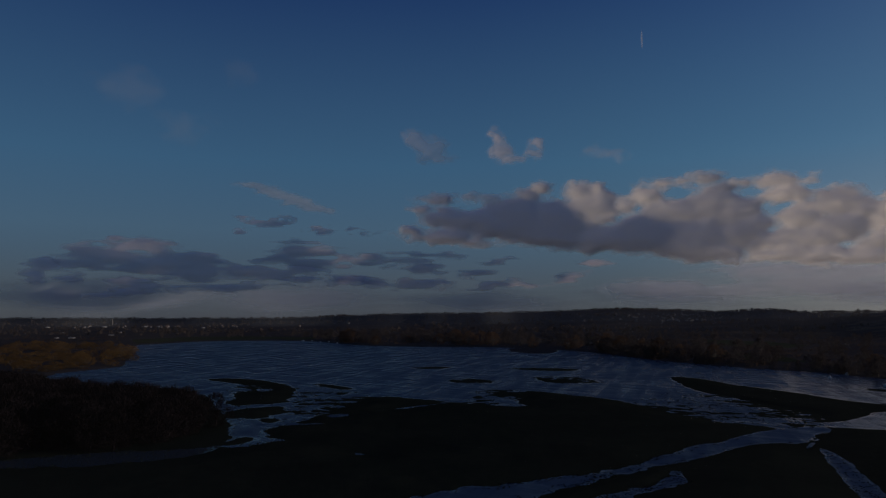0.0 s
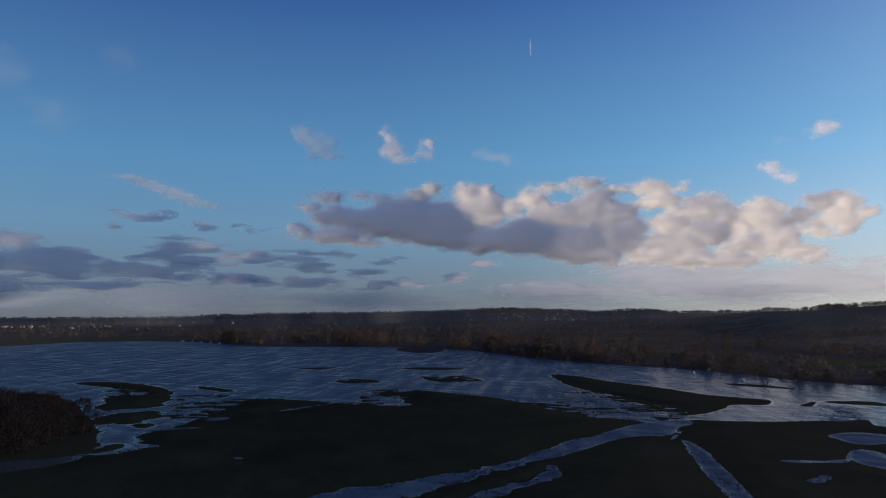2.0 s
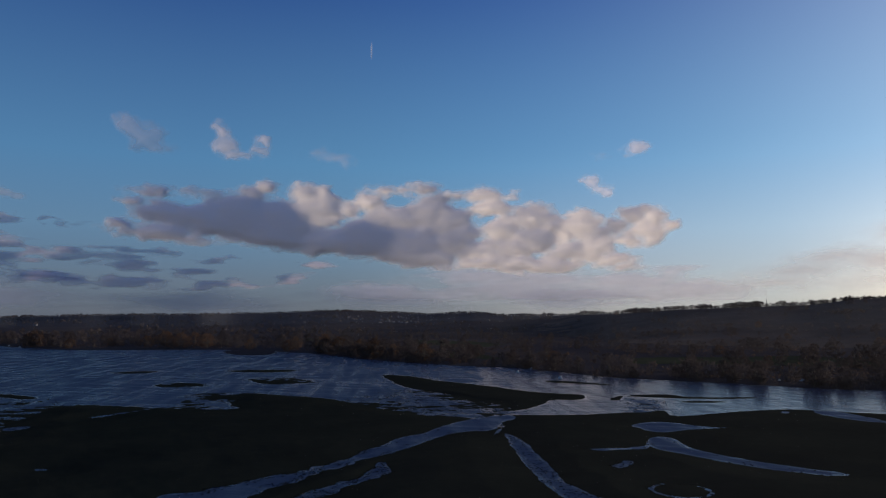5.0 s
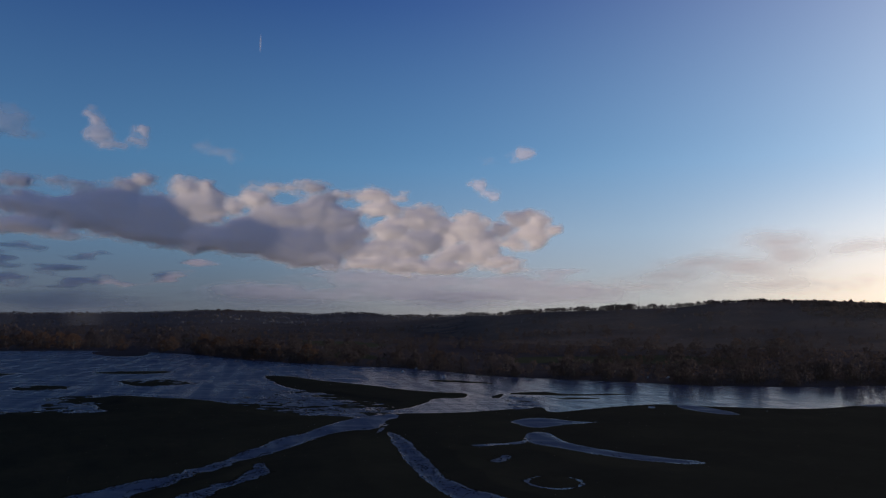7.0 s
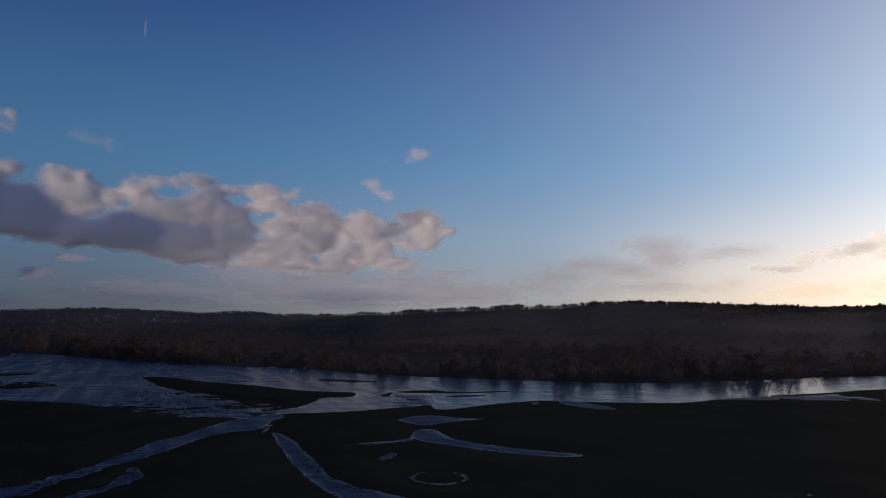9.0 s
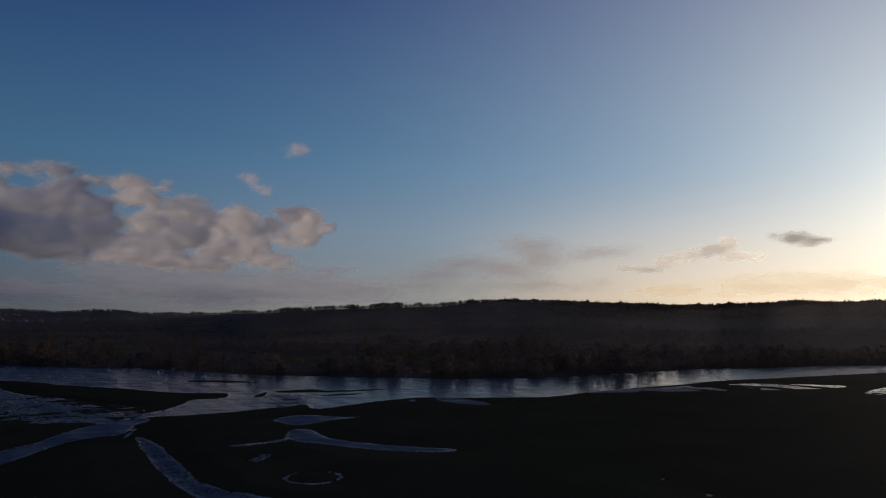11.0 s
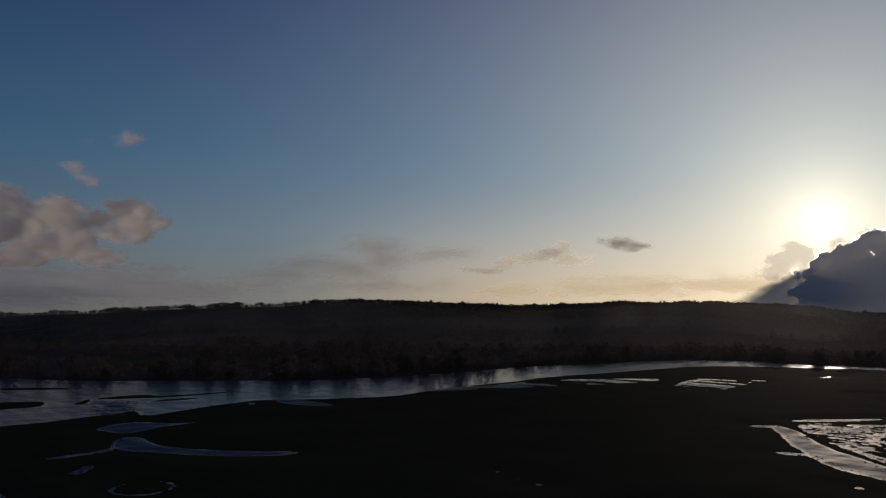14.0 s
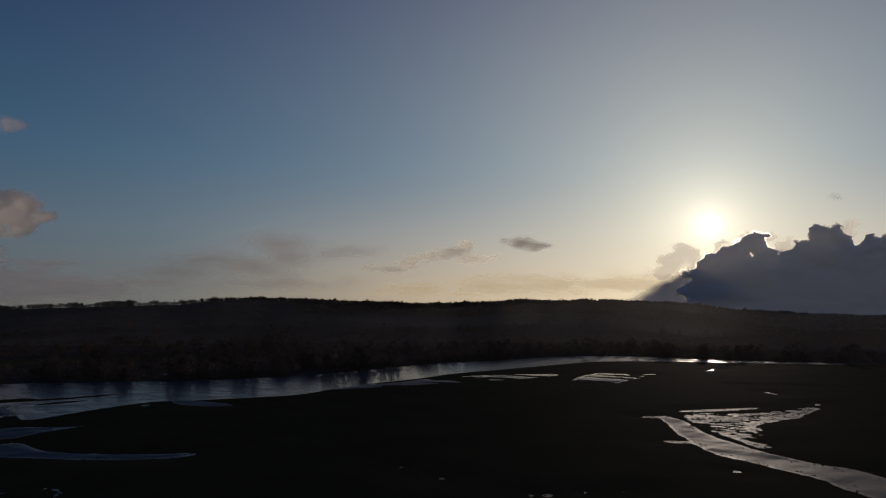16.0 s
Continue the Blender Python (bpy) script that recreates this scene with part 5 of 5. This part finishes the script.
# ---- far woods ----
def build_woods():
    count = 18000
    a = np.where(rng.random(count) < 0.22, rng.uniform(58, 96, count), rng.uniform(-36, 110, count))
    ridge = np.interp(a, RIDGE_T[0], RIDGE_T[2])
    f = np.where(rng.random(count) < 0.3, rng.uniform(0.95, 1.02, count), rng.uniform(0.3, 1.0, count))
    r = np.maximum(ridge * f, 1250 + 300 * rng.random(count))
    x, y = r * np.sin(np.radians(a)), r * np.cos(np.radians(a))
    sunward = (a > 58) & (f > 0.6)
    ok = (fbm(x / 260, y / 260, 3, 31) > -0.12) | (f > 0.95) | sunward
    ok &= ~((a > 33) & (a < 51.5) & (f > 0.95))
    x, y, r, f = x[ok], y[ok], r[ok], f[ok]
    z = ground_height(x, y, False)[0]
    h = rng.uniform(4.5, 9, len(x)) * np.where(r > 2500, 1.25, 1.0)
    h = h * np.clip(1.05 + 1.1 * fbm(x / 45, y / 45, 3, 83), 0.6, 1.9)
    n = len(x)
    per = 10
    c = np.repeat(np.stack([x, y, z], 1), per, 0)
    hh = np.repeat(h, per)
    u = rng.normal(0, 1, (n * per, 3))
    u /= np.linalg.norm(u, axis=1)[:, None]
    c = c + u * (hh * 0.42)[:, None] * rng.uniform(0.3, 1.0, n * per)[:, None] + np.stack([0 * hh, 0 * hh, hh * 0.34], 1)
    d1 = rng.normal(0, 1, (n * per, 3)) + (0, 0, 0.5)
    d1 /= np.linalg.norm(d1, axis=1)[:, None]
    d2 = np.cross(d1, rng.normal(0, 1, (n * per, 3)))
    d2 /= np.linalg.norm(d2, axis=1)[:, None]
    l1, l2 = (hh * rng.uniform(0.2, 0.4, n * per))[:, None], (hh * rng.uniform(0.08, 0.2, n * per))[:, None]
    verts = np.stack([c - d1 * l1, c + d2 * l2, c + d1 * l1, c - d2 * l2 * 0.7], 1).reshape(-1, 3)
    faces = np.arange(len(verts)).reshape(-1, 4)
    ob = mesh_object("far_woods", verts, faces, [WOODS])
    tagged(ob, "bare brown woodland covering the far hills", "woods", kind="stuff")


build_woods()


def build_scrub():
    """Low brambles, sedge and hedges over the rough fields beyond the water."""
    count = 16000
    a, r = rng.uniform(-34, 104, count), 250 + 1200 * rng.random(count) ** 1.4
    x, y = r * np.sin(np.radians(a)), r * np.cos(np.radians(a))
    ok = (r > 1.03 * np.interp(a, FAR_AZ, FAR_R) + 4) & (a > -13) | ((a < -24) & (r > 520))
    ok &= fbm(x / 60, y / 60, 3, 77) > -0.12
    for poly in PASTURES:
        ok &= edge_distance(x, y, poly) > 0
    x, y = x[ok], y[ok]
    z = ground_height(x, y, False)[0]
    n, per = len(x), 7
    h = np.repeat(rng.uniform(1.2, 4.2, n), per)
    c = np.repeat(np.stack([x, y, z], 1), per, 0) + rng.normal(0, 0.55, (n * per, 3)) * (h * np.array([[1.0], [1.0], [0.35]])).T
    c[:, 2] += h * 0.35
    d1 = rng.normal(0, 1, (n * per, 3)) * (1, 1, 0.5) + (0, 0, 0.6)
    d1 /= np.linalg.norm(d1, axis=1)[:, None]
    d2 = np.cross(d1, rng.normal(0, 1, (n * per, 3)))
    d2 /= np.linalg.norm(d2, axis=1)[:, None]
    l1, l2 = (h * rng.uniform(0.25, 0.5, n * per))[:, None], (h * rng.uniform(0.05, 0.14, n * per))[:, None]
    verts = np.stack([c - d1 * l1, c + d2 * l2, c + d1 * l1, c - d2 * l2], 1).reshape(-1, 3)
    ob = mesh_object("scrub", verts, np.arange(len(verts)).reshape(-1, 4), [SCRUB])
    tagged(ob, "low brown scrub and sedge over the rough fields", "scrub", kind="stuff")


build_scrub()


def build_rushes():
    """Tufts of drowned grass that fray the edges of the shallows."""
    count = 240000
    a, el = rng.uniform(-33, 104, count), rng.uniform(2.3, 15, count)
    r = 30 / np.tan(np.radians(el))
    x, y = r * np.sin(np.radians(a)), r * np.cos(np.radians(a))
    z, sd = ground_height(x, y)
    shallow = smooth(-0.16, -0.01, z) * (z < 0.03)
    ok = rng.random(count) < (0.3 + 0.7 * smooth(24, 14, a)) * shallow * np.where(fbm(x / 6, y / 6, 3, 91) > 0.0, 0.8, 0.2) * (sd < 8)
    for poly in MOTTLED:
        ok |= (edge_distance(x, y, poly) < 0) & (z < 0.03) & (rng.random(count) < 0.3)
    for poly in SPECKLED:
        ok |= (edge_distance(x, y, poly) < 0) & (z < 0.03) & (rng.random(count) < 0.22)
    x, y = x[ok], y[ok]
    n, per = len(x), 3
    w = np.repeat(rng.uniform(0.15, 0.45, n) * np.interp(np.hypot(x, y), [100, 500], [0.6, 1.6]), per)
    c = np.repeat(np.stack([x, y, 0 * x], 1), per, 0) + rng.normal(0, 0.5, (n * per, 3)) * (1, 1, 0) * w[:, None]
    t = rng.uniform(0, 2 * math.pi, n * per)
    d = np.stack([np.cos(t), np.sin(t), 0 * t], 1) * (w * 0.7)[:, None]
    up = rng.normal(0, 0.25, (n * per, 3)) * w[:, None]
    up[:, 2] = w * rng.uniform(0.25, 0.6, n * per)
    verts = np.stack([c - d - (0, 0, 0.05), c + d - (0, 0, 0.05), c + up], 1).reshape(-1, 3)
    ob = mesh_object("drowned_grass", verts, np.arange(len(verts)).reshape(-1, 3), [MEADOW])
    tagged(ob, "dark tufts of drowned grass fraying the edges of the flood", "grass", kind="stuff")


build_rushes()


# ---- houses far off ----
def house_template():
    root = new("house")
    w, d, h, rf = 3.2, 2.4, 3.2, 2.4
    v = [(-w, -d, 0), (w, -d, 0), (w, d, 0), (-w, d, 0), (-w, -d, h), (w, -d, h), (w, d, h), (-w, d, h)]
    fq = [(0, 1, 5, 4), (1, 2, 6, 5), (2, 3, 7, 6), (3, 0, 4, 7), (4, 5, 6, 7)]
    mesh_object("wall", v, fq, [PLASTER], root)
    o = 0.4
    rv = [(-w - o, -d - o, h - 0.2), (w + o, -d - o, h - 0.2), (w + o, d + o, h - 0.2), (-w - o, d + o, h - 0.2), (-w - o, 0, h + rf), (w + o, 0, h + rf)]
    bm = bmesh.new()
    bvs = [bm.verts.new(p) for p in rv]
    for q in ((0, 1, 5, 4), (2, 3, 4, 5), (0, 3, 2, 1), (3, 0, 4), (1, 2, 5)):
        bm.faces.new([bvs[i] for i in q])
    me = bpy.data.meshes.new("roof")
    bm.to_mesh(me)
    bm.free()
    me.materials.append(ROOF)
    ro = new("roof", me)
    ro.parent = root
    return tagged(root, "small pale rendered house with a dark pitched roof", "house", "houses of the far town and village")


first_house = house_template()
spots = [(float(np.degrees(np.arctan2(-334, 2515))), 2500)]
for k in range(46):
    spots.append((rng.normal(17.5, 2.6), rng.uniform(2300, 2900)))
for a, wide, count in ((-26.7, 0.4, 5), (-24.2, 0.2, 3), (-21.1, 0.7, 9), (-16.3, 0.2, 3), (-19.0, 4.0, 6)):
    for k in range(count):
        spots.append((rng.normal(a, wide), rng.uniform(2250, 2450)))
for k, (a, r) in enumerate(spots):
    x, y = r * math.sin(radians(a)), r * math.cos(radians(a))
    z = float(ground_height(np.array([x]), np.array([y]), False)[0][0])
    m = pose(x, y, z - 0.3, 0, 0, rng.uniform(0, 180))
    if k == 1:
        first_house.matrix_basis = m
    elif k == 0:
        first_house.scale = (3.0, 2.2, 1.9)
        copy_thing(first_house, m)
        first_house.scale = (1, 1, 1)
    else:
        copy_thing(first_house, m)


def shed(a, r, length):
    root = new("long_building")
    near = 0.7 * min(1.0, r / 2300)
    w, d, h = near * length / 2, 4.0 * near, 3.0 * near
    v = [(-w, -d, 0), (w, -d, 0), (w, d, 0), (-w, d, 0), (-w, -d, h), (w, -d, h), (w, d, h), (-w, d, h)]
    mesh_object("wall", v, [(0, 1, 5, 4), (1, 2, 6, 5), (2, 3, 7, 6), (3, 0, 4, 7)], [PALE_WALL], root)
    o = 0.5
    rv = [(-w - o, -d - o, h), (w + o, -d - o, h), (w + o, 0, h + 1.6 * near), (-w - o, 0, h + 1.6 * near), (-w - o, d + o, h), (w + o, d + o, h)]
    mesh_object("roof", rv, [(0, 1, 2, 3), (3, 2, 5, 4)], [PALE_ROOF], root)
    x, y = r * math.sin(radians(a)), r * math.cos(radians(a))
    z = float(ground_height(np.array([x]), np.array([y]), False)[0][0])
    root.matrix_basis = pose(x, y, z - 0.2, 0, 0, 25 - a + rng.uniform(-20, 20))
    return tagged(root, "long pale low building catching the low sun", "building", "long buildings of the far town")


PALE_WALL = material("sunlit_pale_cladding", [(0.16, 0.155, 0.15), (0.26, 0.25, 0.24)], 0.8, 0.2, 3)
PALE_ROOF = material("pale_sheet_roof", [(0.16, 0.16, 0.18), (0.26, 0.26, 0.28)], 0.7, 0.2, 3)
for a, r, length in [(-28.96, 2350, 16), (-28.38, 1196, 14), (-27.43, 1185, 26), (-26.58, 2350, 14), (-26.45, 2350, 10), (-25.37, 2350, 22), (-24.88, 1375, 20), (-22.68, 2350, 24), (-21.7, 2350, 18), (-21.09, 2350, 16), (-20.4, 2331, 22), (-18.56, 2149, 14), (-16.27, 2350, 20), (-27.99, 1637, 14), (-24.35, 1637, 16)]:
    shed(a, r, length)


# ---- masts, a church tower ----
STEEL = material("galvanised_steel", [(0.16, 0.16, 0.17), (0.28, 0.28, 0.29)], 0.6, 1.0, 3)
STONE = material("weathered_grey_stone", [(0.05, 0.047, 0.045), (0.08, 0.075, 0.07)], 0.9, 0.4, 4)


def part(name, bm, mat, parent, label=""):
    me = bpy.data.meshes.new(name)
    bm.to_mesh(me)
    bm.free()
    me.materials.append(mat)
    ob = new(name, me)
    ob.parent = parent
    return tagged(ob, label)


def box(bm, x0, x1, y0, y1, z0, z1, taper=1.0):
    cx, cy = (x0 + x1) / 2, (y0 + y1) / 2
    low = [bm.verts.new(p) for p in ((x0, y0, z0), (x1, y0, z0), (x1, y1, z0), (x0, y1, z0))]
    top = [bm.verts.new((cx + (v.co.x - cx) * taper, cy + (v.co.y - cy) * taper, z1)) for v in low]
    bm.faces.new(low[::-1])
    bm.faces.new(top)
    for k in range(4):
        bm.faces.new((low[k], low[(k + 1) % 4], top[(k + 1) % 4], top[k]))


def rod(bm, p0, p1, r):
    v, f = [], []
    tube(v, f, p0, p1, r, r, 4)
    vs = [bm.verts.new(p) for p in v]
    for q in f:
        bm.faces.new([vs[i] for i in q])


def stand(a, r, sink=0.5):
    x, y = r * math.sin(radians(a)), r * math.cos(radians(a))
    return x, y, float(ground_height(np.array([x]), np.array([y]), False)[0][0]) - sink


def mast(a, r, h, w):
    root = new("lattice_mast")
    for sx, sy in ((-1, -1), (1, -1), (1, 1), (-1, 1)):
        bm = bmesh.new()
        rod(bm, (sx * w, sy * w, 0), (sx * w * 0.25, sy * w * 0.25, h), 0.16)
        part("leg", bm, STEEL, root)
    for k in range(8):
        q0, q1 = 1 - 0.75 * k / 8, 1 - 0.75 * (k + 1) / 8
        bm = bmesh.new()
        c = ((-1, -1), (1, -1), (1, 1), (-1, 1))
        for i in range(4):
            p, q = c[i], c[(i + 1) % 4]
            rod(bm, (p[0] * w * q0, p[1] * w * q0, h * k / 8), (q[0] * w * q1, q[1] * w * q1, h * (k + 1) / 8), 0.08)
        part("brace", bm, STEEL, root)
    bm = bmesh.new()
    rod(bm, (0, 0, h - 0.5), (0, 0, h * 1.15), 0.12)
    part("aerial", bm, STEEL, root)
    root.matrix_basis = pose(*stand(a, r))
    return tagged(root, "slender grey steel lattice mast on the skyline", "mast", "masts on the skyline")


mast(-13.1, 4000, 46, 2.2)
for a, h in ((38.6, 13), (46.6, 16), (49.0, 13), (61.0, 11)):
    mast(a, float(np.interp(a, RIDGE_T[0], RIDGE_T[2])) * 0.99, h, 0.7)

tower = new("church_tower")
bm = bmesh.new()
box(bm, -3.5, 3.5, -3.5, 3.5, 0, 20, 0.95)
part("shaft", bm, STONE, tower)
bm = bmesh.new()
for sx in (-1, 1):
    for sy in (-1, 1):
        box(bm, sx * 3.0 - 0.5, sx * 3.0 + 0.5, sy * 3.0 - 0.5, sy * 3.0 + 0.5, 19.8, 23.5, 0.3)
part("pinnacles", bm, STONE, tower)
bm = bmesh.new()
box(bm, -3.6, 3.6, -3.6, 3.6, 18.6, 19.4)
part("parapet", bm, STONE, tower)
tower.matrix_basis = pose(*stand(-24.9, 2700))
tagged(tower, "square grey stone church tower above the far town", "tower")

# ---- small boats moored along the far bank ----
HULL = material("white_painted_hull", [(0.34, 0.34, 0.34), (0.48, 0.48, 0.47)], 0.4, 2.0, 3)
CABIN = material("cream_cabin_paint", [(0.5, 0.48, 0.42), (0.62, 0.6, 0.54)], 0.5, 2.0, 3)
PLANK = material("bleached_planks", [(0.3, 0.28, 0.25), (0.45, 0.42, 0.38)], 0.85, 2.0, 3)


def boat(x, y, length, turn):
    root = new("moored_boat")
    n, w, verts, faces = 9, length * 0.16, [], []
    for k in range(n):
        t = k / (n - 1)
        half = w * min(1, (1 - t) * 3.2) ** 0.6 * (0.85 + 0.15 * min(1, t * 4))
        for sx, z in ((-1, 0.55), (-0.7, -0.2), (0.7, -0.2), (1, 0.55)):
            verts.append((sx * half, (t - 0.5) * length, z + (0.25 * t * t if z > 0 else 0)))
    for k in range(n - 1):
        for j in range(3):
            faces.append((4 * k + j, 4 * k + j + 1, 4 * k + j + 5, 4 * k + j + 4))
        faces.append((4 * k + 3, 4 * k, 4 * k + 4, 4 * k + 7))
    faces.append((0, 3, 2, 1))
    mesh_object("hull", verts, faces, [HULL], root)
    bm = bmesh.new()
    box(bm, -w * 0.65, w * 0.65, -length * 0.28, length * 0.15, 0.5, 1.35, 0.85)
    part("cabin", bm, CABIN, root, "cream cabin with a rounded roof")
    root.matrix_basis = pose(x, y, 0.02, 0, 0, turn)
    return tagged(root, "small white cabin boat moored at the river bank", "boat", "boats along the far bank")


def landing(x, y, length, turn):
    root = new("landing_stage")
    for k in range(int(length / 0.5)):
        bm = bmesh.new()
        box(bm, -0.7, 0.7, k * 0.5, k * 0.5 + 0.44, 0.55, 0.62)
        part("plank", bm, PLANK, root)
    for k in (0.2, length - 0.4):
        for sx in (-0.6, 0.6):
            bm = bmesh.new()
            rod(bm, (sx, k, -0.5), (sx, k, 0.9), 0.08)
            part("post", bm, PLANK, root)
    root.matrix_basis = pose(x, y, 0.0, 0, 0, turn)
    return tagged(root, "pale wooden landing stage on the river bank", "jetty", "landing stages")


boat(189.6, 308.8, 2.2, 50)
boat(208.7, 372.1, 1.7, 60)
boat(218.7, 367.1, 1.5, 60)
boat(189.0, 352.1, 1.4, 40)
boat(285.5, 249.4, 3.5, 75)
boat(276.6, 254.7, 1.5, 80)
landing(254.7, 259.6, 6.0, -20)
landing(264.2, 266.5, 4.0, -20)
for a, r, length in [(-11.06, 965, 4.5), (-10.37, 965, 3), (-9.72, 914, 2.5), (-9.07, 914, 3), (-8.42, 868, 2.5), (-5.87, 944, 2.5)]:
    boat(r * math.sin(radians(a)), r * math.cos(radians(a)), length, 70 - a)
